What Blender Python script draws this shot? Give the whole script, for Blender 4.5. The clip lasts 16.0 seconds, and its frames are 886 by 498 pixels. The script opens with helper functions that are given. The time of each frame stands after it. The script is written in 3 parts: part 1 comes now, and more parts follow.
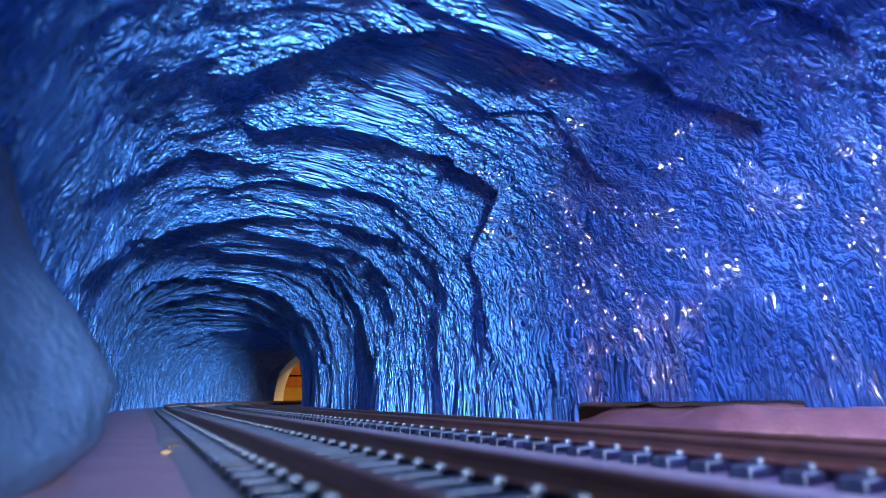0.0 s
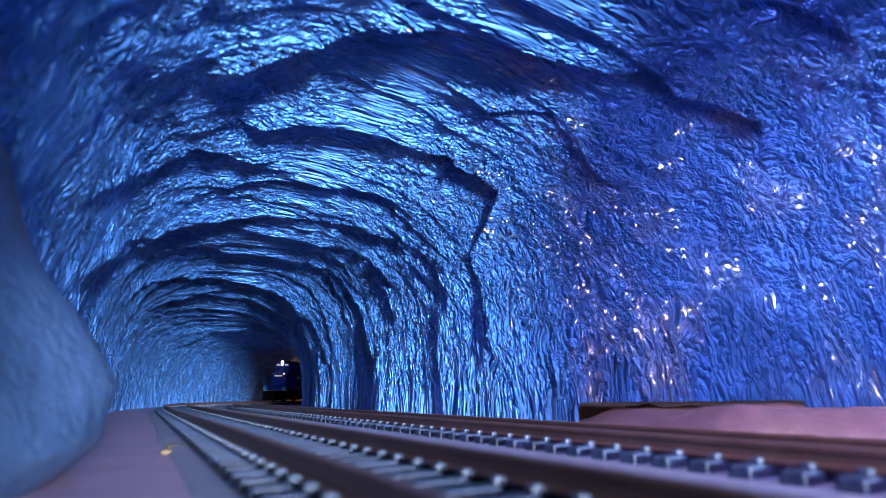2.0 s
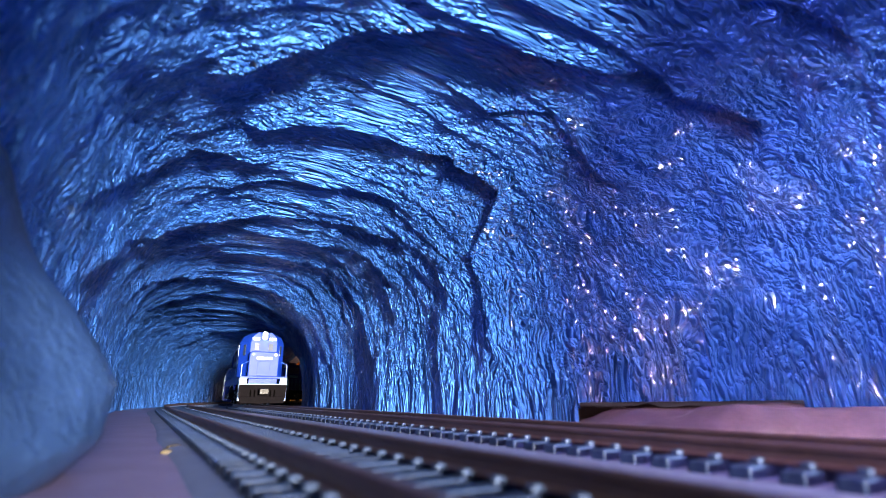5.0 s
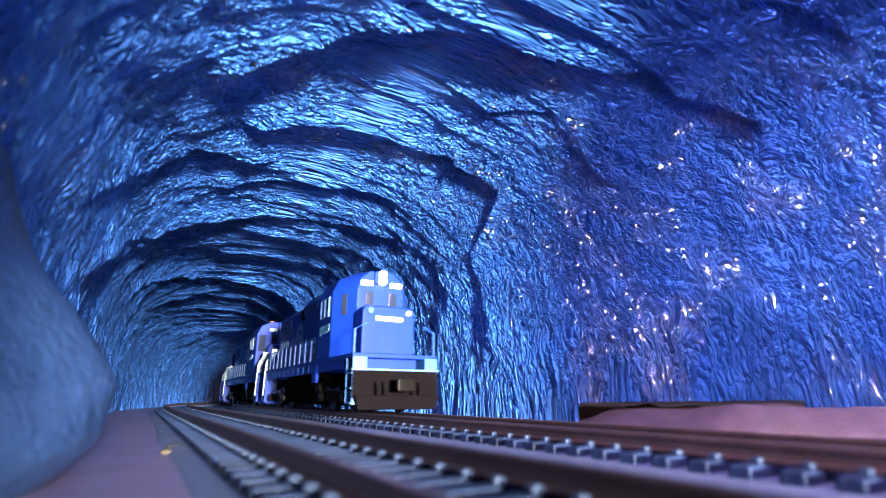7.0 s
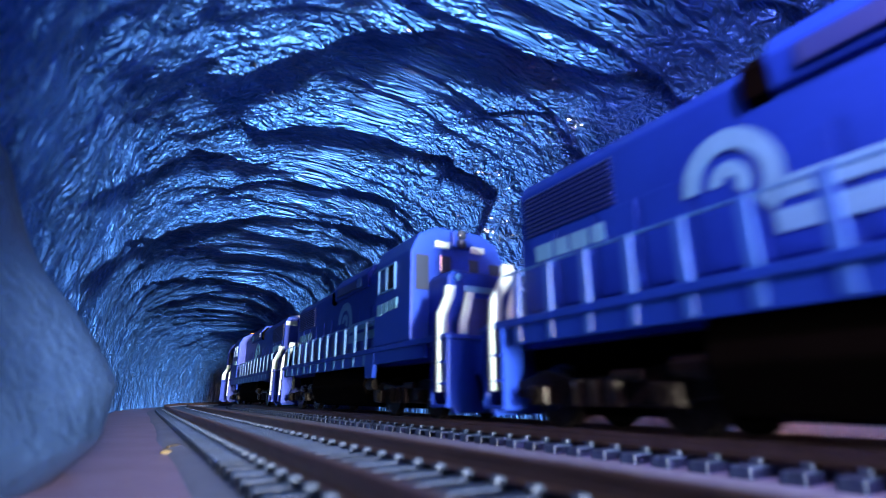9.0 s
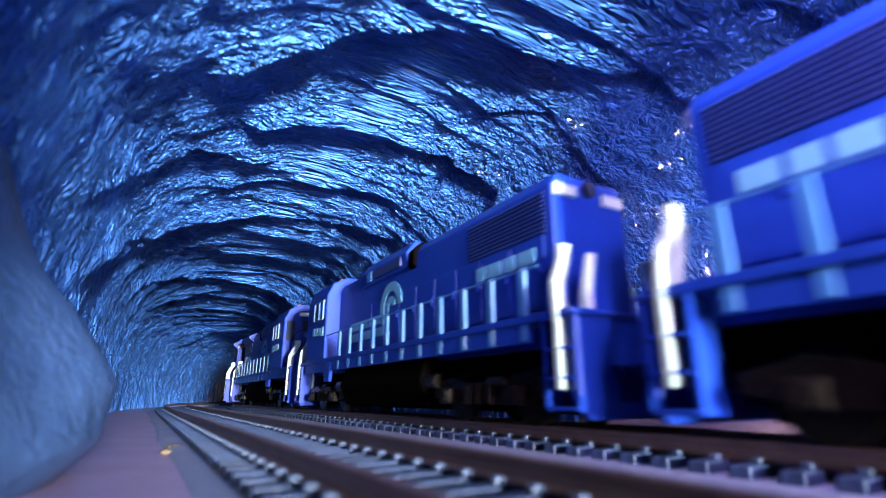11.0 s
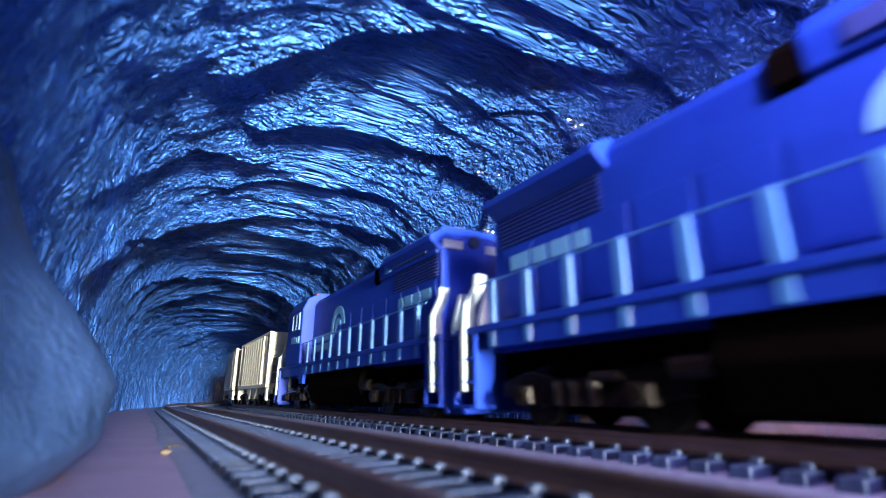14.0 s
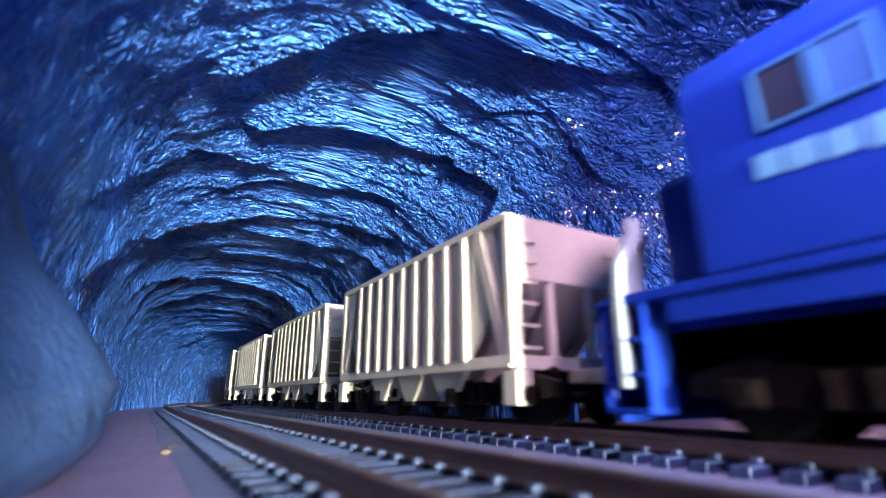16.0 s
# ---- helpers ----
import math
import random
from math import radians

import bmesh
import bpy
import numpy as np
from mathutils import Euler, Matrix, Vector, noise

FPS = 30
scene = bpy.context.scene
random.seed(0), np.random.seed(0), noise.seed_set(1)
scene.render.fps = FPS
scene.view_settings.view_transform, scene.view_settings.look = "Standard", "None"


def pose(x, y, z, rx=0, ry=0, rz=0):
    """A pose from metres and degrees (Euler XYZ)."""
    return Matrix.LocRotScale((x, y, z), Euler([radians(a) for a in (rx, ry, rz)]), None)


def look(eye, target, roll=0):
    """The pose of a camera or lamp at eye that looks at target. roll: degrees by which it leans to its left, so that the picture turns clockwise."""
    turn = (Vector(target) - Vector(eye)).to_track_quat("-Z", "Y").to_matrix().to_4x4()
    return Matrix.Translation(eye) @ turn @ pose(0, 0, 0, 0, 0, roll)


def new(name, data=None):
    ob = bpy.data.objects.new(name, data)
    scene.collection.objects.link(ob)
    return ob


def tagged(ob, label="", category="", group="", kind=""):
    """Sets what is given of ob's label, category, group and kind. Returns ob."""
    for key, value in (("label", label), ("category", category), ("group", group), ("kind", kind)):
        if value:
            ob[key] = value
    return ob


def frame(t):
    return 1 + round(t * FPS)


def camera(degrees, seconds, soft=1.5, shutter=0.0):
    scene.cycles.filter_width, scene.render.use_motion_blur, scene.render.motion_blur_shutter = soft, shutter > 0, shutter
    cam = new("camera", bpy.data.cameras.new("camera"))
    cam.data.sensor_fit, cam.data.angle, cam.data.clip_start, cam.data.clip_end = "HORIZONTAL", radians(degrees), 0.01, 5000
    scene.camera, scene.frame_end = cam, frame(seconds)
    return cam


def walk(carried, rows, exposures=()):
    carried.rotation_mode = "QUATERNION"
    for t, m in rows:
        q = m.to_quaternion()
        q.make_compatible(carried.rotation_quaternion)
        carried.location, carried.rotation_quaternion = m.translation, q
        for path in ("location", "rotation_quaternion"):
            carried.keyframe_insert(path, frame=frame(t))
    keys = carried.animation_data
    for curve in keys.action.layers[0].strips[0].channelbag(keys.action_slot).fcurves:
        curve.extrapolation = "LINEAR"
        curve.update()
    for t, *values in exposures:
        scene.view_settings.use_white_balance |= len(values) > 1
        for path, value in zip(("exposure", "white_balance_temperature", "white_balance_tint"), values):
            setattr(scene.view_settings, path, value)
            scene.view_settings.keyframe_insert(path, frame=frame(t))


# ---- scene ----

# A model railway at 1:87. The numbers below are metres of the full-size railway; SC turns them into true metres.
SC = 1 / 87
RAIL_TOP = 0.42            # rail head above the baseboard
GAP = 4.807                # between the two track centres


# ---- the line of the train's track: arc length s, heading from +y ----
STEP = 0.25
S_AXIS = np.arange(-270, 110, STEP)


def lay_line():
    k = 0.0001 + 0.0226 / (1 + np.exp(np.clip((S_AXIS + 44.158) / 7.309 * 4, -60, 60)))
    k = k / (1 + np.exp(np.clip(-(S_AXIS + 95) / 2, -60, 60)))
    i0 = int(np.argmin(abs(S_AXIS)))
    turn = np.concatenate([[0], np.cumsum((k[1:] + k[:-1]) / 2 * STEP)])
    th = radians(-30.961) - (turn - turn[i0])
    dx, dy = np.sin(th), np.cos(th)
    x = -np.concatenate([[0], np.cumsum((dx[1:] + dx[:-1]) / 2 * STEP)])
    y = -np.concatenate([[0], np.cumsum((dy[1:] + dy[:-1]) / 2 * STEP)])
    return x - x[i0] + 8.191, y - y[i0], th


LINE_X, LINE_Y, LINE_T = lay_line()


def spot(s, off=0.0, z=0.0):
    """Full-size coordinates of the point at arc length s, off metres to the right of the line, z above the baseboard."""
    t = np.interp(s, S_AXIS, LINE_T)
    return (np.interp(s, S_AXIS, LINE_X) + off * np.cos(t), np.interp(s, S_AXIS, LINE_Y) - off * np.sin(t), z)


def at(s, off=0.0, z=0.0):
    x, y, z = spot(s, off, z)
    return Vector((float(x) * SC, float(y) * SC, z * SC))


def heading(s):
    """Yaw, in degrees, of a thing whose own +y points the way the train runs."""
    return 180 - math.degrees(float(np.interp(s, S_AXIS, LINE_T)))


# ---- camera ----
cam = camera(84.68, 16.0, soft=0.8, shutter=0.5)
EYE = pose(0, 0, (RAIL_TOP + 0.502) * SC, 90 + 16.902, 0, 0) @ pose(0, 0, 0, 0, 0, -0.189)
cam.data.dof.use_dof, cam.data.dof.focus_distance, cam.data.dof.aperture_fstop = True, 0.3, 20.0
walk(cam, [(0, EYE), (16, EYE)], exposures=[(0, 0.3, 6500, 10), (4, 0.3, 7200, 11), (8.5, 0.32, 7100, 11), (11.5, 0.55, 7100, 11), (16, 0.55, 7300, 11)])

# ---- light ----
world = bpy.data.worlds.new("dim_room")
scene.world = world
world.use_nodes = True
world.node_tree.nodes["Background"].inputs["Color"].default_value = (0.9, 0.36, 0.28, 1)
world.node_tree.nodes["Background"].inputs["Strength"].default_value = 0.008


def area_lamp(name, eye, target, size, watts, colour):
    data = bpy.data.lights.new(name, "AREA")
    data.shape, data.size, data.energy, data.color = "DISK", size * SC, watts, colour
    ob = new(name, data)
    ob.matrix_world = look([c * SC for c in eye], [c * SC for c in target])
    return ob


# the layout's lamp, outside the open end of the tunnel behind the camera
area_lamp("layout_lamp", spot(82, -4.5, 6), spot(-25, -4, 4.5), 16.0, 98, (1.0, 0.98, 0.9))
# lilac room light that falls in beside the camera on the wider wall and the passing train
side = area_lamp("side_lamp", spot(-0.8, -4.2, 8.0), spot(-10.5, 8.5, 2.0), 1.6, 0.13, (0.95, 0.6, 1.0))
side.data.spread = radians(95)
# unseen fill added to rake across the creases of the right wall
wall_fill = area_lamp("wall_fill", spot(-2.5, 5.6, 7.6), spot(-11, 8.5, 4.6), 1.0, 0.05, (1.0, 0.78, 0.9))
wall_fill.data.spread = radians(85)
# warm room light behind the far mouth of the tunnel
area_lamp("room_lamp", spot(-86, 3, 12), spot(-86, -4, 1), 4, 0.3, (1.0, 0.62, 0.25))


# ---- materials ----
def material(name, colour, rough=0.5, metal=0.0, vary=0.15, grain=3.0, bump=0.0, bump_scale=20.0, emit=0.0, spec=0.5, random_tint=0.0):
    """Principled paint with mottling at two scales; grain and bump_scale count per full-size metre."""
    m = bpy.data.materials.new(name)
    m.use_nodes = True
    nt = m.node_tree
    b = nt.nodes["Principled BSDF"]
    link = nt.links.new
    co = nt.nodes.new("ShaderNodeTexCoord")
    n1 = nt.nodes.new("ShaderNodeTexNoise")
    n1.inputs["Scale"].default_value, n1.inputs["Detail"].default_value = grain / SC, 6
    n2 = nt.nodes.new("ShaderNodeTexNoise")
    n2.inputs["Scale"].default_value, n2.inputs["Detail"].default_value = grain * 7 / SC, 3
    link(co.outputs["Object"], n1.inputs["Vector"])
    link(co.outputs["Object"], n2.inputs["Vector"])
    mix = nt.nodes.new("ShaderNodeMix")
    mix.data_type = "FLOAT"
    mix.inputs[0].default_value = 0.35
    link(n1.outputs["Fac"], mix.inputs[2])
    link(n2.outputs["Fac"], mix.inputs[3])
    ramp = nt.nodes.new("ShaderNodeValToRGB")
    ramp.color_ramp.elements[0].position, ramp.color_ramp.elements[1].position = 0.3, 0.7
    ramp.color_ramp.elements[0].color = (*[c * (1 - vary) for c in colour], 1)
    ramp.color_ramp.elements[1].color = (*[min(1, c * (1 + vary)) for c in colour], 1)
    link(mix.outputs[0], ramp.inputs["Fac"])
    colour_out = ramp.outputs["Color"]
    if random_tint:
        info = nt.nodes.new("ShaderNodeObjectInfo")
        hsv = nt.nodes.new("ShaderNodeHueSaturation")
        mr = nt.nodes.new("ShaderNodeMapRange")
        mr.inputs["To Min"].default_value, mr.inputs["To Max"].default_value = 1 - random_tint, 1 + random_tint
        link(info.outputs["Random"], mr.inputs["Value"])
        link(mr.outputs["Result"], hsv.inputs["Value"])
        link(colour_out, hsv.inputs["Color"])
        colour_out = hsv.outputs["Color"]
    link(colour_out, b.inputs["Base Color"])
    b.inputs["Roughness"].default_value = rough
    b.inputs["Metallic"].default_value = metal
    b.inputs["Specular IOR Level"].default_value = spec
    rr = nt.nodes.new("ShaderNodeMapRange")
    rr.inputs["To Min"].default_value, rr.inputs["To Max"].default_value = max(0, rough - 0.1), min(1, rough + 0.12)
    link(n2.outputs["Fac"], rr.inputs["Value"])
    link(rr.outputs["Result"], b.inputs["Roughness"])
    if bump:
        nb = nt.nodes.new("ShaderNodeTexNoise")
        nb.inputs["Scale"].default_value, nb.inputs["Detail"].default_value = bump_scale / SC, 5
        link(co.outputs["Object"], nb.inputs["Vector"])
        bp = nt.nodes.new("ShaderNodeBump")
        bp.inputs["Strength"].default_value, bp.inputs["Distance"].default_value = bump, 0.05 * SC
        link(nb.outputs["Fac"], bp.inputs["Height"])
        link(bp.outputs["Normal"], b.inputs["Normal"])
    if emit:
        b.inputs["Emission Color"].default_value = (*colour, 1)
        b.inputs["Emission Strength"].default_value = emit
    return m


def foil_material(name, colour, rough=0.45, metal=0.3, relief=0.3, sheet_scale=None, glint=0.0, foot=None):
    """Crumpled foil: warped creases at four sizes, with scattered glinting facets."""
    m = bpy.data.materials.new(name)
    m.use_nodes = True
    nt = m.node_tree
    b = nt.nodes["Principled BSDF"]
    link = nt.links.new
    co = nt.nodes.new("ShaderNodeTexCoord")
    source, unit = co.outputs["Object"], 1 / SC
    if sheet_scale:
        # the sheet's own coordinates, in metres round and along the tunnel
        mp = nt.nodes.new("ShaderNodeMapping")
        mp.inputs["Scale"].default_value = (*sheet_scale, 1)
        link(co.outputs["UV"], mp.inputs["Vector"])
        source, unit = mp.outputs["Vector"], 1.0
    warp = nt.nodes.new("ShaderNodeTexNoise")
    warp.inputs["Scale"].default_value, warp.inputs["Detail"].default_value = 0.9 * unit, 3
    link(source, warp.inputs["Vector"])
    off = nt.nodes.new("ShaderNodeVectorMath")
    off.operation = "MULTIPLY_ADD"
    off.inputs[1].default_value = (0.9 / unit,) * 3
    link(warp.outputs["Color"], off.inputs[0])
    link(source, off.inputs[2])

    def maths(op, x, y):
        n = nt.nodes.new("ShaderNodeMath")
        n.operation = op
        for i, q in enumerate((x, y)):
            if isinstance(q, (int, float)):
                n.inputs[i].default_value = q
            else:
                link(q, n.inputs[i])
        return n.outputs[0]

    # sharp creases between smooth facets, at four sizes
    total = None
    for scale, weight in ((0.7, 0.7), (1.5, 0.55), (3.1, 0.5), (6.5, 0.3)):
        v = nt.nodes.new("ShaderNodeTexNoise")
        v.inputs["Scale"].default_value, v.inputs["Detail"].default_value = scale * unit, 1.0
        link(off.outputs[0], v.inputs["Vector"])
        crease = maths("MULTIPLY", maths("POWER", maths("ABSOLUTE", maths("SUBTRACT", v.outputs["Fac"], 0.5), 0), 0.75), weight)
        total = crease if total is None else maths("ADD", total, crease)
    bp = nt.nodes.new("ShaderNodeBump")
    bp.inputs["Strength"].default_value, bp.inputs["Distance"].default_value = 1.0, relief * SC
    link(total, bp.inputs["Height"])
    link(bp.outputs["Normal"], b.inputs["Normal"])
    if glint:
        # small bright facets of bare foil
        v = nt.nodes.new("ShaderNodeTexVoronoi")
        v.inputs["Scale"].default_value = 22.0 * unit
        link(off.outputs[0], v.inputs["Vector"])
        sep = nt.nodes.new("ShaderNodeSeparateColor")
        link(v.outputs["Color"], sep.inputs[0])
        tilt = nt.nodes.new("ShaderNodeVectorMath")
        tilt.operation = "MULTIPLY_ADD"
        tilt.inputs[1].default_value, tilt.inputs[2].default_value = (0.9,) * 3, (-0.45,) * 3
        link(v.outputs["Color"], tilt.inputs[0])
        lean = nt.nodes.new("ShaderNodeVectorMath")
        geo = nt.nodes.new("ShaderNodeNewGeometry")
        link(geo.outputs["Normal"], lean.inputs[0])
        link(tilt.outputs[0], lean.inputs[1])
        unit_length = nt.nodes.new("ShaderNodeVectorMath")
        unit_length.operation = "NORMALIZE"
        link(lean.outputs[0], unit_length.inputs[0])
        link(unit_length.outputs[0], b.inputs["Coat Normal"])
        patchy = nt.nodes.new("ShaderNodeTexNoise")
        patchy.inputs["Scale"].default_value = 0.8 * unit
        link(source, patchy.inputs["Vector"])
        bare = maths("GREATER_THAN", maths("ADD", maths("MULTIPLY", sep.outputs[0], 0.35), patchy.outputs["Fac"]), 0.745)
        link(maths("MULTIPLY", bare, glint), b.inputs["Coat Weight"])
        b.inputs["Coat Roughness"].default_value, b.inputs["Coat IOR"].default_value = 0.17, 2.5
    tone = nt.nodes.new("ShaderNodeTexNoise")
    tone.inputs["Scale"].default_value, tone.inputs["Detail"].default_value = 0.5 / SC, 6
    link(co.outputs["Object"], tone.inputs["Vector"])
    ramp = nt.nodes.new("ShaderNodeValToRGB")
    ramp.color_ramp.elements[0].position, ramp.color_ramp.elements[1].position = 0.32, 0.68
    ramp.color_ramp.elements[0].color = (*[c * 0.75 for c in colour], 1)
    ramp.color_ramp.elements[1].color = (*[min(1, c * 1.15) for c in colour], 1)
    link(tone.outputs["Fac"], ramp.inputs["Fac"])
    link(ramp.outputs["Color"], b.inputs["Base Color"])
    if foot:
        # warm light on the far side and foot, painted brown with an uneven edge
        xyz = nt.nodes.new("ShaderNodeSeparateXYZ")
        link(co.outputs["Object"], xyz.inputs[0])
        edge = maths("ADD", maths("ADD", xyz.outputs[0], maths("MULTIPLY", xyz.outputs[2], 0.35)), maths("MULTIPLY", tone.outputs["Fac"], 0.8 * SC))
        share = nt.nodes.new("ShaderNodeMapRange")
        share.interpolation_type = "SMOOTHSTEP"
        share.inputs["From Min"].default_value, share.inputs["From Max"].default_value = -4.2 * SC, -3.6 * SC
        link(edge, share.inputs["Value"])
        paint = nt.nodes.new("ShaderNodeMix")
        paint.data_type = "RGBA"
        paint.inputs[6].default_value = (*foot, 1)
        link(share.outputs["Result"], paint.inputs[0])
        link(ramp.outputs["Color"], paint.inputs[7])
        link(paint.outputs[2], b.inputs["Base Color"])
    mr = nt.nodes.new("ShaderNodeMapRange")
    mr.inputs["To Min"].default_value, mr.inputs["To Max"].default_value = rough - 0.08, rough + 0.12
    link(tone.outputs["Fac"], mr.inputs["Value"])
    link(mr.outputs["Result"], b.inputs["Roughness"])
    b.inputs["Metallic"].default_value = metal
    b.inputs["Specular IOR Level"].default_value = 0.25
    return m


FOIL = foil_material("crumpled_foil", (0.024, 0.125, 0.46), 0.42, 0.55, 1.25, sheet_scale=(0.95, 1.25), glint=0.6)
# the foot colour holds the warm glow low on the boulder
ROCK = foil_material("boulder_foil", (0.032, 0.075, 0.21), 0.34, 0.3, 0.08, foot=(0.04, 0.013, 0.002))
DRAWER = material("yellow_wood", (0.85, 0.5, 0.08), 0.5, 0, 0.1, 1)
CHIP = material("pale_stone", (0.09, 0.07, 0.045), 0.5, 0, 0.2, 4)
BED = material("roadbed_card", (0.14, 0.18, 0.34), 0.5, 0, 0.2, 0.9, 0.4, 5)
STONE = material("ledge_foil", (0.15, 0.11, 0.14), 0.5, 0.3, 0.25, 1.5, 0.6, 3)
BOARD = material("painted_board", (0.22, 0.18, 0.34), 0.4, 0, 0.25, 0.8, 0.4, 6)
# brown plastic; the blue light on the sleepers is put into their colour
TIE = material("brown_sleeper_blue_tint", (0.02, 0.038, 0.1), 0.42, 0, 0.3, 3, 0.5, 12, random_tint=0.3, spec=0.25)
SPIKE = material("moulded_spike", (0.05, 0.08, 0.17), 0.35, 0.3, 0.2, 8)
RAILM = material("nickel_rail", (0.16, 0.105, 0.115), 0.42, 0.7, 0.25, 2, spec=0.3)
BLUE = material("blue_loco_paint", (0.0035, 0.03, 0.285), 0.42, 0, 0.12, 1.2, spec=0.15)
DEEP = material("dark_blue_panel", (0.006, 0.02, 0.13), 0.45, 0, 0.15, 1.5)
PALE = material("white_paint", (0.3, 0.42, 0.46), 0.4, 0, 0.06, 2)
PALEBLUE = material("worn_pale_blue_paint", (0.08, 0.24, 0.45), 0.4, 0, 0.1, 2)
MARK = material("faded_pale_mark", (0.08, 0.28, 0.5), 0.4, 0, 0.12, 2)
STAN = material("light_blue_stanchion_paint", (0.025, 0.14, 0.4), 0.4, 0, 0.1, 2)
DULL = material("mid_blue_stanchion_paint", (0.01, 0.07, 0.36), 0.4, 0, 0.1, 2)
# GREY, BLACK and STEEL are darkened to stand in for shade low down
GREY = material("shaded_pilot_grey", (0.004, 0.003, 0.004), 0.65, 0, 0.2, 2, spec=0.02)
BLACK = material("black_with_shade", (0.0015, 0.0012, 0.0012), 0.8, 0, 0.3, 2, spec=0.01)
STEEL = material("shaded_truck_steel", (0.009, 0.008, 0.008), 0.28, 0.3, 0.4, 4, spec=0.08)
# the blue reflection in one cab pane is put into its colour
PANE = material("glass_painted_reflection", (0.03, 0.12, 0.38), 0.15, 0, 0.1, 2)
GLASS = material("dark_window_glass", (0.02, 0.03, 0.06), 0.08, 0, 0.1, 2)
LAMP = material("lit_headlight", (1.0, 0.93, 0.75), 0.3, emit=35)
DITCH = material("lit_small_lamp", (1.0, 0.95, 0.8), 0.3, emit=1.2)
CLASS = material("lit_board_glowing_stripe", (1.0, 0.95, 0.8), 0.3, emit=0.25)
ORANGE = material("orange_marker", (0.8, 0.2, 0.03), 0.4)
HOPPER = material("cream_white_hopper_paint", (0.5, 0.51, 0.44), 0.45, 0, 0.12, 1.0, 0.2, 8)
WALLW = material("white_room_wall", (0.8, 0.74, 0.66), 0.7, 0, 0.05, 0.5)
CUPB = material("orange_wood", (0.75, 0.25, 0.03), 0.5, 0, 0.15, 1)


# ---- mesh tools ----
STRETCH = [1.0]              # length of the vehicle in hand against its pattern
RISE = [0.0]                 # how far the part in hand is raised over its pattern


def finish(name, bm, mats, parent=None, label="", smooth=False, along=1.0, lift=0.0):
    if lift:
        bmesh.ops.translate(bm, vec=(0, 0, lift), verts=bm.verts)
    bmesh.ops.scale(bm, vec=(SC, SC * along, SC), verts=bm.verts)
    me = bpy.data.meshes.new(name)
    bm.to_mesh(me)
    bm.free()
    for m in mats if isinstance(mats, (list, tuple)) else [mats]:
        me.materials.append(m)
    if smooth:
        me.polygons.foreach_set("use_smooth", [True] * len(me.polygons))
    ob = new(name, me)
    ob.parent = parent
    if label:
        tagged(ob, label)
    return ob


def part(name, bm, mat, parent, label="", smooth=False):
    return finish(name, bm, mat, parent, label, smooth, STRETCH[0], RISE[0])


def box(bm, x0, x1, y0, y1, z0, z1, bevel=0.0):
    made = bmesh.ops.create_cube(bm, size=1)
    vs = made["verts"]
    for v in vs:
        v.co = Vector((x0 + (v.co.x + 0.5) * (x1 - x0), y0 + (v.co.y + 0.5) * (y1 - y0), z0 + (v.co.z + 0.5) * (z1 - z0)))
    if bevel:
        es = list({e for v in vs for e in v.link_edges})
        bmesh.ops.bevel(bm, geom=es, offset=bevel, segments=2, affect="EDGES", profile=0.5)
    return bm


def prism(bm, outline, axis, a, b, bevel=0.0):
    """A solid of the outline (pairs) drawn out from a to b along axis: 'x' takes (y, z), 'y' takes (x, z), 'z' takes (x, y)."""
    def co(p, q):
        return {"x": (q, p[0], p[1]), "y": (p[0], q, p[1]), "z": (p[0], p[1], q)}[axis]
    lo = [bm.verts.new(co(p, a)) for p in outline]
    hi = [bm.verts.new(co(p, b)) for p in outline]
    fs = [bm.faces.new(lo), bm.faces.new(hi[::-1])]
    n = len(outline)
    for i in range(n):
        fs.append(bm.faces.new((lo[i], hi[i], hi[(i + 1) % n], lo[(i + 1) % n])))
    bmesh.ops.recalc_face_normals(bm, faces=fs)
    if bevel:
        es = list({e for f in fs for e in f.edges})
        bmesh.ops.bevel(bm, geom=es, offset=bevel, segments=2, affect="EDGES", profile=0.5)
    return bm


def cyl(bm, c, axis, r, length, seg=16, r2=None):
    m = {"x": Matrix.Rotation(radians(90), 4, "Y"), "y": Matrix.Rotation(radians(-90), 4, "X"), "z": Matrix.Identity(4)}[axis]
    bmesh.ops.create_cone(bm, cap_ends=True, segments=seg, radius1=r, radius2=r if r2 is None else r2, depth=length, matrix=Matrix.Translation(c) @ m)
    return bm


def tube(bm, pts, r, seg=6):
    """A round bar through the points."""
    rings = []
    for i, p in enumerate(pts):
        p = Vector(p)
        d = (Vector(pts[min(i + 1, len(pts) - 1)]) - Vector(pts[max(i - 1, 0)])).normalized()
        u = d.orthogonal().normalized() if abs(d.z) < 0.9 else Vector((1, 0, 0))
        u = (u - d * u.dot(d)).normalized()
        w = d.cross(u)
        rings.append([bm.verts.new(p + r * (math.cos(2 * math.pi * k / seg) * u + math.sin(2 * math.pi * k / seg) * w)) for k in range(seg)])
    for a, b in zip(rings, rings[1:]):
        for k in range(seg):
            bm.faces.new((a[k], a[(k + 1) % seg], b[(k + 1) % seg], b[k]))
    bm.faces.new(rings[0][::-1])
    bm.faces.new(rings[-1])
    return bm


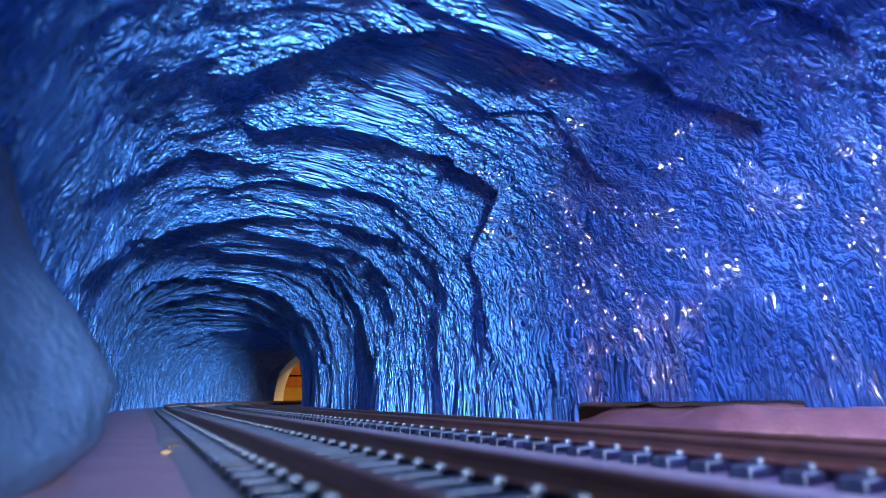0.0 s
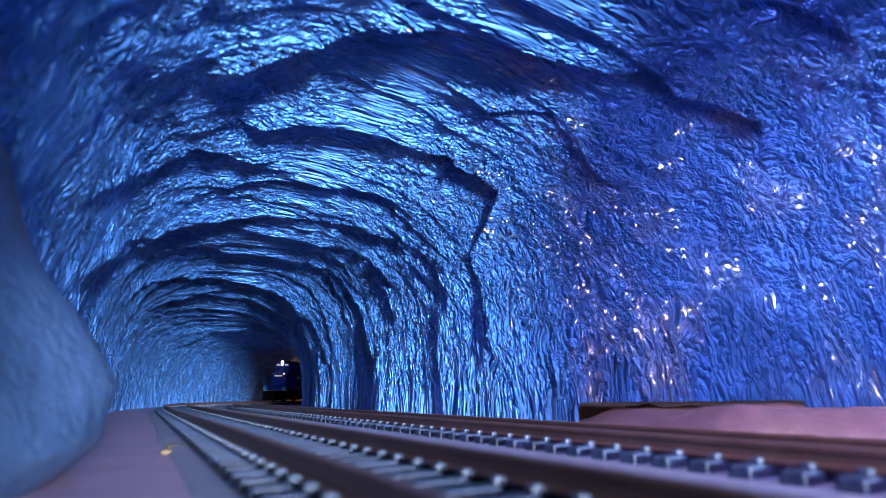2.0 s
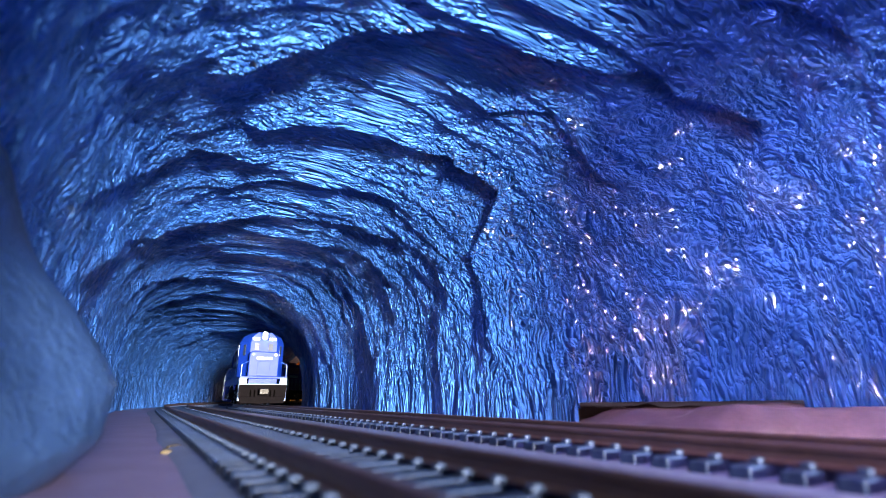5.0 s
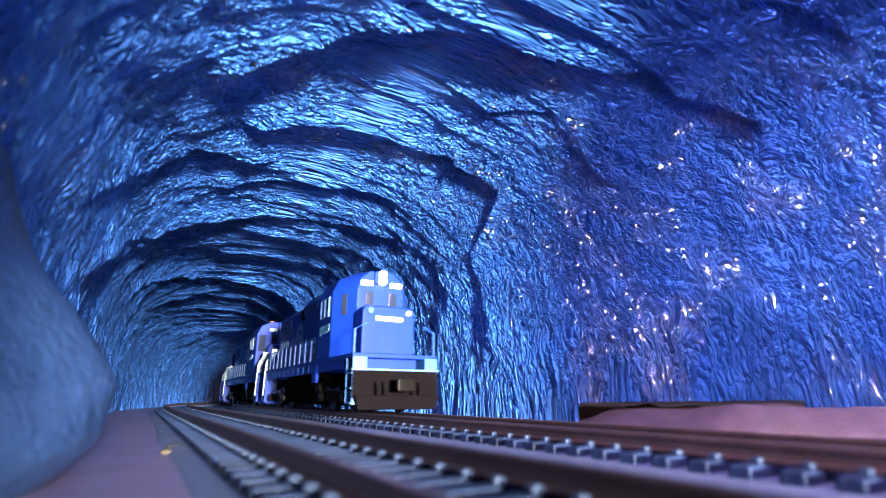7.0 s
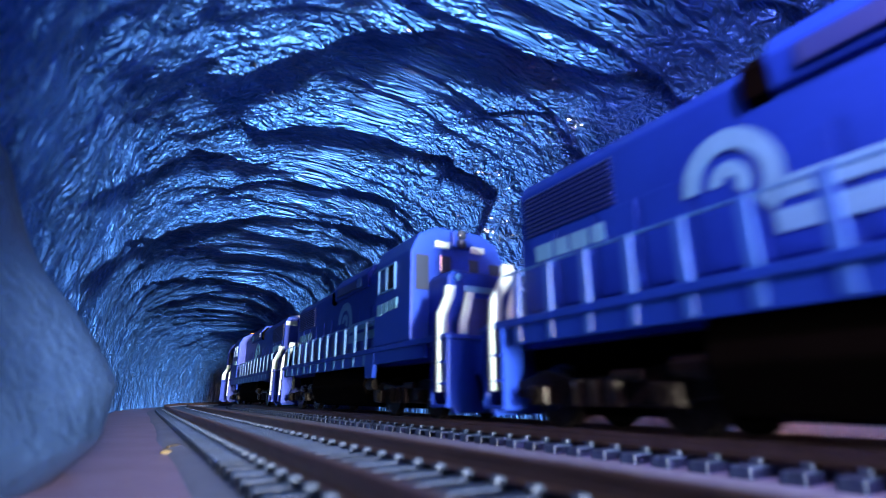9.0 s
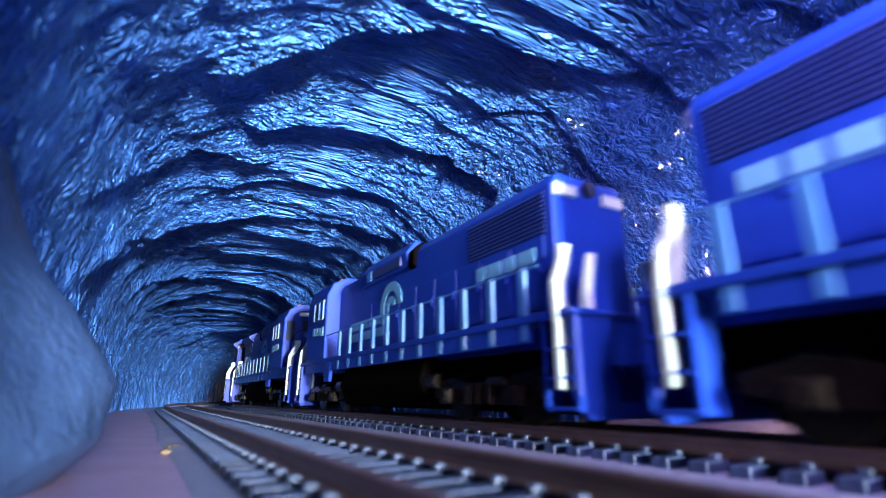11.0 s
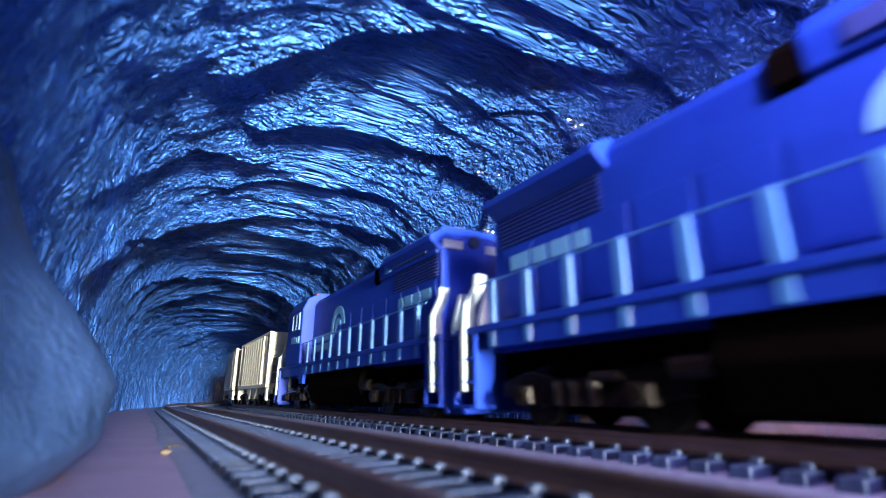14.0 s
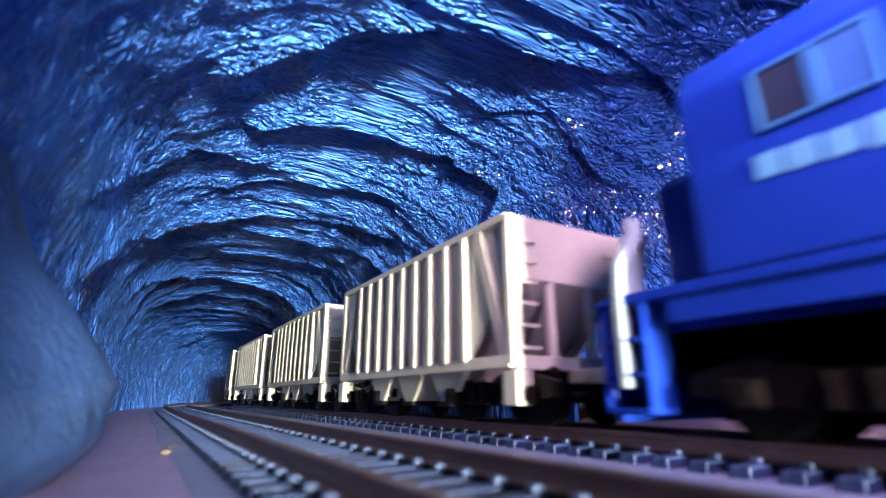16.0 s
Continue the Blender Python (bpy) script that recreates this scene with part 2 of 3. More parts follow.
def strap(bm, pts, wide, thick):
    """A flat bar, wide along x, through points in a y-z course given as (x, y, z)."""
    rings = []
    for p in pts:
        x, y, z = p
        rings.append([bm.verts.new((x + a * wide / 2, y + b * thick / 2, z)) for a, b in ((-1, -1), (1, -1), (1, 1), (-1, 1))])
    for a, b in zip(rings, rings[1:]):
        for k in range(4):
            bm.faces.new((a[k], a[(k + 1) % 4], b[(k + 1) % 4], b[k]))
    bm.faces.new(rings[0][::-1])
    bm.faces.new(rings[-1])
    return bm


def new_bm():
    return bmesh.new()


# ---- smooth noise on grids, for the foil's folds ----
def lattice(seed):
    return np.random.default_rng(seed).random((64, 64))


def value_noise(x, y, seed):
    g = lattice(seed)
    xi, yi = np.floor(x).astype(int), np.floor(y).astype(int)
    fx, fy = x - xi, y - yi
    fx, fy = fx * fx * (3 - 2 * fx), fy * fy * (3 - 2 * fy)
    a, b = g[xi % 64, yi % 64], g[(xi + 1) % 64, yi % 64]
    c, d = g[xi % 64, (yi + 1) % 64], g[(xi + 1) % 64, (yi + 1) % 64]
    return (a * (1 - fx) + b * fx) * (1 - fy) + (c * (1 - fx) + d * fx) * fy


def cells(x, y, seed):
    """Distance to the nearest scattered point: sharp valleys and faceted ridges, as in crumpled sheet."""
    r = np.random.default_rng(seed)
    jx, jy = r.random((64, 64)), r.random((64, 64))
    xi, yi = np.floor(x).astype(int), np.floor(y).astype(int)
    best = np.full(x.shape, 9.0)
    for dx in (-1, 0, 1):
        for dy in (-1, 0, 1):
            cx, cy = xi + dx, yi + dy
            d = np.hypot(cx + jx[cx % 64, cy % 64] - x, cy + jy[cx % 64, cy % 64] - y)
            best = np.minimum(best, d)
    return best


def crumple(u, v, seed):
    """Height in metres over a sheet with coordinates in metres."""
    wu = u + 0.8 * value_noise(u * 0.7, v * 0.7, seed + 1)
    wv = v + 0.8 * value_noise(u * 0.7 + 9, v * 0.7, seed + 2)
    return 0.22 * cells(wu * 0.55, wv * 0.4, seed + 3) + 0.12 * cells(wu * 1.4, wv * 1.1, seed + 4) + 0.5 * (value_noise(u * 0.3, v * 0.3, seed + 5) - 0.5)


def sheet(name, X, Y, Z, mat, smooth=True, leave=None, uv=None):
    """A mesh of a grid of full-size coordinates."""
    n, m = X.shape
    co = np.stack([X, Y, Z], -1).reshape(-1, 3) * SC
    i = np.arange(n * m).reshape(n, m)
    q = np.stack([i[:-1, :-1], i[1:, :-1], i[1:, 1:], i[:-1, 1:]], -1).reshape(-1, 4)
    if leave is not None:
        q = q[~(leave[:-1, :-1] | leave[1:, 1:]).reshape(-1)]
    me = bpy.data.meshes.new(name)
    me.from_pydata(co.tolist(), [], q.tolist())
    if uv is not None:
        loops = np.empty(len(me.loops), dtype=np.int32)
        me.loops.foreach_get("vertex_index", loops)
        flat = np.stack(uv, -1).reshape(-1, 2)[loops].astype(np.float32)
        me.uv_layers.new(name="UVMap").data.foreach_set("uv", flat.ravel())
    me.materials.append(mat)
    me.polygons.foreach_set("use_smooth", [smooth] * len(me.polygons))
    return new(name, me)


# ---- the tunnel ----
def tunnel_shape(s):
    right = np.interp(s, [-75, -60, -52, -45, -38, -24, -18.7, -15.7, -13, -11, -9, -4], [4.6, 5.3, 5.2, 3.8, 2.7, 2.6, 3.2, 4.4, 6.0, 8.0, 9.4, 11.0])
    left = np.interp(s, [-60, -40, -25, -12, 0], [-8.4, -8.4, -8.6, -8.9, -9.4])
    crown = np.interp(s, [-60, -36, -24, -17, -11, 0], [7.3, 7.6, 7.9, 8.4, 9.2, 9.6])
    return left, right, crown


def lip(S, A, course, high, run=1.1):
    """A fold whose lip follows the course, pairs of (s, angle round the lining): the sheet sags towards it and springs back behind."""
    course = sorted(course, key=lambda q: q[1])
    s0, a0 = np.array(course).T
    wander = 0.5 * (value_noise(A * 5, A * 0 + high * 7, 55) - 0.5) + 0.22 * (value_noise(A * 17, A * 0 + high * 3, 56) - 0.5)
    d = S - np.interp(A, a0, s0) - wander
    ends = np.clip((A - a0[0] + 0.12) / 0.14, 0, 1) * np.clip((a0[-1] + 0.12 - A) / 0.14, 0, 1)
    sag = np.where(d > 0, np.exp(-np.maximum(d, 0) / run), np.clip(1 + d / 0.12, 0, 1))
    return high * sag * ends * (0.6 + 0.8 * value_noise(A * 4, A * 0 + s0[0], 57))


LIPS = (([(-10.1, 0.95), (-10.6, 1.13), (-10.6, 1.34), (-11.4, 1.47), (-12.9, 1.68), (-14.2, 1.88), (-15.2, 2.05)], 0.75),
        ([(-18.4, 0.2), (-18.4, 0.54), (-17.6, 0.75), (-16.6, 0.95), (-16.4, 1.31), (-17.0, 1.55), (-17.5, 1.8)], 0.6),
        ([(-16.0, 2.68), (-18.8, 2.37), (-19.0, 2.08), (-19.6, 1.75)], 0.55),
        ([(-22.2, 1.95), (-21.4, 1.74), (-21.0, 1.59), (-20.1, 1.4)], 0.4),
        ([(-19.7, 2.75), (-23.2, 2.4), (-24.2, 2.06), (-24.0, 1.69), (-22.9, 1.4), (-22.1, 0.9)], 0.6),
        ([(-22.0, 2.7), (-26.0, 2.18), (-26.1, 1.76), (-25.7, 1.3), (-24.2, 0.65)], 0.5),
        ([(-25.7, 2.6), (-28.8, 2.22), (-29.3, 1.7), (-29.2, 1.22), (-28.9, 0.72), (-27.9, 0.25)], 0.55),
        ([(-29.8, 2.6), (-33.8, 1.95), (-35.4, 1.5), (-35.7, 0.85), (-35.0, 0.25)], 0.6),
        ([(-11.6, 0.72), (-11.5, 0.45), (-12.0, 0.28), (-12.4, 0.18), (-12.7, 0.0)], 0.4),
        ([(-14.2, 1.42), (-13.4, 1.27), (-13.6, 1.04), (-13.7, 0.85)], 0.4),
        ([(-8.3, 1.4), (-7.9, 1.31), (-7.6, 1.15)], 0.35),
        ([(-10.2, 0.95), (-10.1, 0.7), (-9.7, 0.55)], 0.25),
        ([(-19.0, 2.98), (-18.9, 2.84), (-19.9, 2.65)], 0.4))


def build_tunnel():
    n, m = 1000, 480
    s = np.concatenate([np.linspace(-83, -50, 100, endpoint=False), np.linspace(-50, -30, 260, endpoint=False), np.linspace(-30, 1, n - 360)])
    a = np.linspace(0, math.pi, m)
    S, A = np.meshgrid(s, a, indexing="ij")
    left, right, crown = tunnel_shape(S)
    mid, half = (left + right) / 2, (right - left) / 2
    ca, sa = np.cos(A), np.sin(A)
    ex = 0.62
    off = mid + half * np.sign(ca) * abs(ca) ** ex
    z = crown * sa ** ex
    around = A * 6.0
    # many long folds across the deep part of the tunnel, leaning away from the mouth
    bend = S + 2.2 * value_noise(around * 0.22, S * 0.08, 31) + 0.8 * value_noise(around * 0.6, S * 0.2, 32)
    deep = np.clip((-S - 26) / 12, 0.0, 1)
    fold = np.zeros_like(S)
    for period, high, seed, share in ((5.2, 0.45, 41, deep), (2.5, 0.26, 42, 0.25 + 0.75 * deep), (1.1, 0.12, 43, 0.6 + 0.4 * deep)):
        ph = bend / period + value_noise(around * 0.15, S * 0.05, seed) * 1.5
        f = ph - np.floor(ph)
        saw = np.where(f < 0.1, f / 0.1, (1 - f) / 0.9)
        fold += share * high * saw * (0.25 + 1.2 * value_noise(around * 0.35 + 3, np.floor(ph) * 1.7, seed + 5))
    upper = np.clip(sa * 1.25, 0.3, 1.0)
    push = fold * upper + crumple(around, S, 60) - 0.55
    for course, high in LIPS:
        push = push + lip(S, A, course, 0.45 * high)
    nx, nz = -np.sign(ca) * abs(ca) ** 0.8, -sa ** 0.8
    ln = np.maximum(np.hypot(nx, nz), 1e-6)
    off = off + push * nx / ln
    z = np.maximum(z + push * nz / ln, 0) - 0.02
    T = np.interp(S, S_AXIS, LINE_T)
    X = np.interp(S, S_AXIS, LINE_X) + off * np.cos(T)
    Y = np.interp(S, S_AXIS, LINE_Y) - off * np.sin(T)
    # the viewing side stands open beside the camera
    ob = sheet("tunnel_lining", X, Y, z, FOIL, uv=(around, S), leave=((S > -15.5) & (A < 1) & (z < 0.62)))
    return tagged(ob, "blue crumpled foil tunnel lining with long folds across", "tunnel", kind="structure")


build_tunnel()

# baseboard
bm = new_bm()
box(bm, -90, 140, -60, 290, -1.0, 0.0)
tagged(finish("ground", bm, BOARD), "blue-grey painted smooth baseboard under the tracks", "ground", kind="structure")


# ---- rock beside the tracks ----
def build_ledge():
    s, w = np.meshgrid(np.linspace(-16.2, -4, 90), np.linspace(0, 1, 30), indexing="ij")
    front = np.interp(s, [-16.2, -15.2, -11.7, -10.5, -9.2, -4], [4.3, 4.5, 5.1, 6.6, 7.8, 10.0])
    rise = 0.55 * np.clip(w * 2.6, 0, 1) ** 0.6 * np.clip((s + 16.3) / 1.2, 0.1, 1)
    lump = 0.25 * (value_noise(s * 1.3, w * 3, 81) - 0.4) + 0.1 * cells(s * 1.5, w * 4, 82)
    off = front + w * 3.0 - 0.25 * value_noise(s * 0.9, w * 0 + 4, 83)
    z = np.maximum(rise + lump * np.clip(w * 4, 0, 1), 0) - 0.02
    T = np.interp(s, S_AXIS, LINE_T)
    ob = sheet("rock_ledge", np.interp(s, S_AXIS, LINE_X) + off * np.cos(T), np.interp(s, S_AXIS, LINE_Y) - off * np.sin(T), z, STONE)
    tagged(ob, "low lilac crumpled foil ledge at the wall foot", "rock ledge", kind="structure")


def build_boulder():
    a, e = np.meshgrid(np.linspace(0, 2 * math.pi, 90), np.linspace(0, 1, 46), indexing="ij")
    r = np.interp(e, [0, 0.08, 0.2, 0.6, 0.85, 1], [0.95, 1.1, 1.1, 0.6, 0.28, 0])
    bulge = 1 + 0.16 * (value_noise(a * 1.9, e * 4, 91) - 0.5) + 0.08 * cells(a * 1.4, e * 3, 92) * np.sin(a / 2)
    s = -12.0 + 3.0 * r * bulge * np.cos(a)
    off = -10.2 + 2.5 * r * bulge * np.sin(a)
    z = 5.4 * e * bulge - 0.05
    T = np.interp(s, S_AXIS, LINE_T)
    ob = sheet("boulder", np.interp(s, S_AXIS, LINE_X) + off * np.cos(T), np.interp(s, S_AXIS, LINE_Y) - off * np.sin(T), z, ROCK)
    tagged(ob, "smooth blue-grey foil boulder by the empty track", "boulder")


# unseen arch added behind the camera at the near end, masking the lamp's light
def build_light_mask():
    n = 40
    inner = [(-2.7 + 4.7 * math.copysign(abs(math.cos(math.pi * k / n)) ** 0.5, math.cos(math.pi * k / n)), 9.2 * math.sin(math.pi * k / n) ** 0.5) for k in range(n + 1)]
    outer = [(-2.0 + 22 * math.cos(math.pi * k / n), 22 * math.sin(math.pi * k / n)) for k in range(n + 1)]
    bm = new_bm()
    rings = []
    for s in (1.0, 2.0):
        rings.append(([bm.verts.new(spot(s, o, z)) for o, z in inner], [bm.verts.new(spot(s, o, z)) for o, z in outer]))
    (i0, o0), (i1, o1) = rings
    for k in range(n):
        bm.faces.new((i0[k], i0[k + 1], o0[k + 1], o0[k]))
        bm.faces.new((i1[k + 1], i1[k], o1[k], o1[k + 1]))
        bm.faces.new((i0[k + 1], i0[k], i1[k], i1[k + 1]))
        bm.faces.new((o0[k], o0[k + 1], o1[k + 1], o1[k]))
    tagged(finish("light_mask_arch", bm, STONE), "unseen grey arch added behind the camera to mask lamplight", "tunnel mouth", kind="structure")


build_light_mask()
build_ledge()
build_boulder()


# ---- the far mouth and the room behind it ----
def build_mouth():
    s, a = np.meshgrid(np.linspace(-95, -82.6, 14), np.linspace(0, math.pi, 40), indexing="ij")
    left, right, crown = tunnel_shape(s)
    grow = 1 + 0.10 * np.clip((-84 - s) / 8, 0, 1)
    off = (left + right) / 2 + (right - left) / 2 * grow * np.sign(np.cos(a)) * abs(np.cos(a)) ** 0.8
    z = crown * np.sin(a) ** 0.8 - 0.02
    T = np.interp(s, S_AXIS, LINE_T)
    ob = sheet("tunnel_mouth", np.interp(s, S_AXIS, LINE_X) + off * np.cos(T), np.interp(s, S_AXIS, LINE_Y) - off * np.sin(T), z, WALLW, leave=(s < -85) & (a > 1.3))
    tagged(ob, "white plaster far mouth of the tunnel in warm light", "tunnel mouth", kind="structure")
    bm = new_bm()
    box(bm, -60, 4, 118, 119, 0, 40)
    tagged(finish("wall_far", bm, WALLW), "pale room wall in warm light", "wall", kind="structure")
    cup = tagged(new("cupboard"), "orange wooden cupboard with a yellow drawer", "cupboard")
    cup.location = (-26.5 * SC, 94 * SC, 0)
    bm = new_bm()
    box(bm, -3.5, 3.5, 0, 3, 0, 7.4, 0.1)
    part("body", bm, CUPB, cup)
    bm = new_bm()
    box(bm, -3.3, 3.3, -0.2, 0, 0.4, 2.6, 0.05)
    part("drawer", bm, DRAWER, cup, "yellow drawer front")
    bm = new_bm()
    box(bm, -3.3, 3.3, -0.2, 0, 2.9, 5.8, 0.05)
    part("door", bm, CUPB, cup)
    bm = new_bm()
    box(bm, -2.6, 2.8, -0.5, -0.2, 4.6, 4.9, 0.08)
    part("shelf_rail", bm, BLACK, cup)


build_mouth()


# card roadbed under both tracks, a little proud of the board
def build_roadbed():
    s, o = np.meshgrid(np.arange(-268, 30, 0.5), np.array([-6.5, -6.4, -3.0, 1.7, 1.8]), indexing="ij")
    z = np.where((o < -6.45) | (o > 1.75), 0.0, 0.06)
    o = o + 0.12 * (value_noise(s * 0.4, o * 0, 71) - 0.5)
    T = np.interp(s, S_AXIS, LINE_T)
    ob = sheet("roadbed", np.interp(s, S_AXIS, LINE_X) + o * np.cos(T), np.interp(s, S_AXIS, LINE_Y) - o * np.sin(T), z, BED)
    tagged(ob, "flat blue-grey card roadbed under both tracks", "roadbed", kind="structure")


build_roadbed()


def build_chips():
    for x, y, r, seed in ((-5.04, 9.8, 0.11, 3), (-4.75, 9.0, 0.08, 5), (-5.3, 10.9, 0.06, 8)):
        rng = random.Random(seed)
        bm = new_bm()
        bmesh.ops.create_icosphere(bm, subdivisions=2, radius=r)
        for v in bm.verts:
            v.co = Vector((v.co.x * 1.2, v.co.y * 1.7, v.co.z * 0.5)) * rng.uniform(0.85, 1.12)
        ob = finish("stone_chip", bm, CHIP)
        ob.location = (x * SC, y * SC, 0.03 * SC)
        tagged(ob, "small pale yellowish stone chip beside the roadbed", "stone chip", "loose stone chips")


build_chips()


# ---- the tracks ----
def sleeper_mesh():
    bm = new_bm()
    box(bm, -1.3, 1.3, -0.125, 0.125, 0.04, 0.19, 0.02)
    k = len(bm.faces)
    for rail in (-0.755, 0.755):
        for side in (-0.16, 0.16):
            box(bm, rail + side - 0.06, rail + side + 0.06, -0.065, 0.065, 0.18, 0.255, 0.03)
    bm.faces.ensure_lookup_table()
    for f in bm.faces[k:]:
        f.material_index = 1
    bmesh.ops.scale(bm, vec=(SC, SC, SC), verts=bm.verts)
    me = bpy.data.meshes.new("sleeper")
    bm.to_mesh(me)
    bm.free()
    me.materials.append(TIE)
    me.materials.append(SPIKE)
    return me


def build_rail(centre, side, parent):
    outline = [(-0.11, 0.19), (0.11, 0.19), (0.11, 0.215), (0.03, 0.24), (0.03, 0.345), (0.055, 0.36), (0.055, 0.405), (0.04, 0.42), (-0.04, 0.42), (-0.055, 0.405), (-0.055, 0.36), (-0.03, 0.345), (-0.03, 0.24), (-0.11, 0.215)]
    ss = np.arange(-268, 40, 0.5)
    bm = new_bm()
    rings = []
    for s in ss:
        rings.append([bm.verts.new(spot(s, centre + side * 0.755 + o, z)) for o, z in outline])
    n = len(outline)
    for a, b in zip(rings, rings[1:]):
        for k in range(n):
            bm.faces.new((a[k], b[k], b[(k + 1) % n], a[(k + 1) % n]))
    bm.faces.new(rings[0])
    bm.faces.new(rings[-1][::-1])
    bmesh.ops.recalc_face_normals(bm, faces=bm.faces)
    return part("rail", bm, RAILM, parent)


def build_track(centre, mesh, label):
    track = tagged(new("railway_track"), label, "railway track", "parallel model tracks")
    for side in (-1, 1):
        build_rail(centre, side, track)
    for i in range(200):
        s = -92 + i * 0.5
        ob = new("sleeper", mesh)
        ob.parent = track
        ob.matrix_basis = Matrix.Translation(at(s, centre)) @ pose(0, 0, 0, 0, 0, heading(s) + random.uniform(-0.6, 0.6))
    return track


SLEEPER = sleeper_mesh()
build_track(0.0, SLEEPER, "model railway track carrying the train, brown plastic sleepers")
build_track(-GAP, SLEEPER, "empty model railway track, nickel rails on brown sleepers")


# ---- the train: own +y is the way it runs, z = 0 at the rail head ----
HALF = 7.75


def truck(parent, y, wheels):
    """A four-wheeled truck: two side frames with springs and axle boxes, and two wheelsets."""
    tr = new_bm()
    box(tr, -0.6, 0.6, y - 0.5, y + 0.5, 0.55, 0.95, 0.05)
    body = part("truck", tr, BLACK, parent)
    for sx in (-1, 1):
        bm = new_bm()
        prism(bm, [(y - 1.9, 0.5), (y - 1.9, 0.75), (y - 1.2, 0.92), (y - 0.5, 0.78), (y + 0.5, 0.78), (y + 1.2, 0.92), (y + 1.9, 0.75), (y + 1.9, 0.5), (y + 0.8, 0.36), (y - 0.8, 0.36)], "x", sx * 1.02, sx * 1.16, 0.02)
        for a in (-1.2, 1.2):
            box(bm, min(sx * 1.12, sx * 1.32), max(sx * 1.12, sx * 1.32), y + a - 0.2, y + a + 0.2, 0.36, 0.68, 0.03)
            cyl(bm, (sx * 1.34, y + a, 0.52), "x", 0.14, 0.08, 10)
        for a in (-0.35, 0, 0.35):
            cyl(bm, (sx * 1.2, y + a, 0.55), "z", 0.12, 0.36, 8)
        cyl(bm, (sx * 1.24, y + 0.62, 0.78), "y", 0.08, 0.5, 8)
        part("side_frame", bm, STEEL, body, "metal side frame darkened for shade")
    for a in (-1.2, 1.2):
        bm = new_bm()
        cyl(bm, (0, 0, 0), "x", 0.09, 1.9, 8)
        w = part("wheelset", bm, STEEL, parent)
        for sx in (-1, 1):
            bm = new_bm()
            cyl(bm, (sx * 0.78, 0, 0), "x", 0.5, 0.13, 20)
            cyl(bm, (sx * 0.70, 0, 0), "x", 0.55, 0.04, 20)
            cyl(bm, (sx * 0.86, 0, 0), "x", 0.2, 0.06, 10)
            part("wheel", bm, STEEL, w)
        w.location = (0, (y + a) * SC, 0.5 * SC)
        wheels.append(w)


def step_well(parent, y, sx, mat):
    """Three treads between side plates at one corner."""
    bm = new_bm()
    prism(bm, [(sx * 1.04, y - 0.36), (sx * 1.5, y - 0.36), (sx * 1.5, y - 0.31), (sx * 1.09, y - 0.31), (sx * 1.09, y + 0.31), (sx * 1.5, y + 0.31), (sx * 1.5, y + 0.36), (sx * 1.04, y + 0.36)], "z", 0.28, 1.72)
    well = part("step_well", bm, mat, parent)
    for z in (0.3, 0.75, 1.2):
        bm = new_bm()
        box(bm, min(sx * 1.08, sx * 1.52), max(sx * 1.08, sx * 1.52), y - 0.3, y + 0.3, z, z + 0.05)
        part("step", bm, mat, well)


def end_rails(parent, y, out, white=True):
    """Bent flat hand rails, steps and pilot at one end; out is +1 at the leading end."""
    mat = PALE if white else PALEBLUE
    for sx in (-1, 1):
        bm = new_bm()
        strap(bm, [(sx * 1.42, y, 0.6), (sx * 1.42, y, 1.75), (sx * 1.4, y - out * 0.04, 2.3), (sx * 1.16, y - out * 0.1, 2.75), (sx * 1.14, y - out * 0.1, 3.0)], 0.26, 0.1)
        part("corner_handrail", bm, mat, parent, "white flat bent handrail" if white else "pale handrail")
        bm = new_bm()
        strap(bm, [(sx * 0.92, y + out * 0.12, 0.62), (sx * 0.92, y + out * 0.12, 2.1), (sx * 0.7, y + out * 0.09, 2.85)], 0.22, 0.09)
        part("end_handrail", bm, mat, parent, "white flat end handrail" if white else "pale handrail")
        step_well(parent, y, sx, BLUE)


def pilot(parent, y, out, grey):
    bm = new_bm()
    top = 1.3 if grey else 1.72
    prism(bm, [(-1.5, top), (1.5, top), (1.5, 0.5), (1.3, 0.16), (-1.3, 0.16), (-1.5, 0.5)], "y", y - 0.08, y + 0.08, 0.03)
    p = part("pilot", bm, GREY if grey else BLUE, parent, "grey end plate" if grey else "")
    bm = new_bm()
    box(bm, -1.54, 1.54, y - 0.1, y + 0.14, top, top + 0.06, 0.015)
    part("deck_edge", bm, PALEBLUE if grey else BLUE, p, "pale deck edge" if grey else "")
    bm = new_bm()
    yy = sorted((y, y + out * 0.95))
    box(bm, -0.16, 0.16, yy[0], yy[1], 0.72, 1.0, 0.03)
    box(bm, -0.3, 0.3, yy[0] if out < 0 else yy[1] - 0.16, yy[0] + 0.16 if out < 0 else yy[1], 0.66, 1.06, 0.05)
    part("coupler", bm, STEEL, p, "metal coupler")
    for x in (-0.75, -0.5, 0.5, 0.75):
        bm = new_bm()
        tube(bm, [(x, y + out * 0.1, 0.95), (x, y + out * 0.22, 0.7), (x * 0.95, y + out * 0.2, 0.42)], 0.04)
        part("air_hose", bm, BLACK, p)
    if grey:
        bm = new_bm()
        prism(bm, [(-1.35, 0.12), (1.35, 0.12), (1.45, 0.55), (-1.45, 0.55)], "y", y + 0.1, y + 0.3, 0.03)
        part("plough", bm, GREY, p)


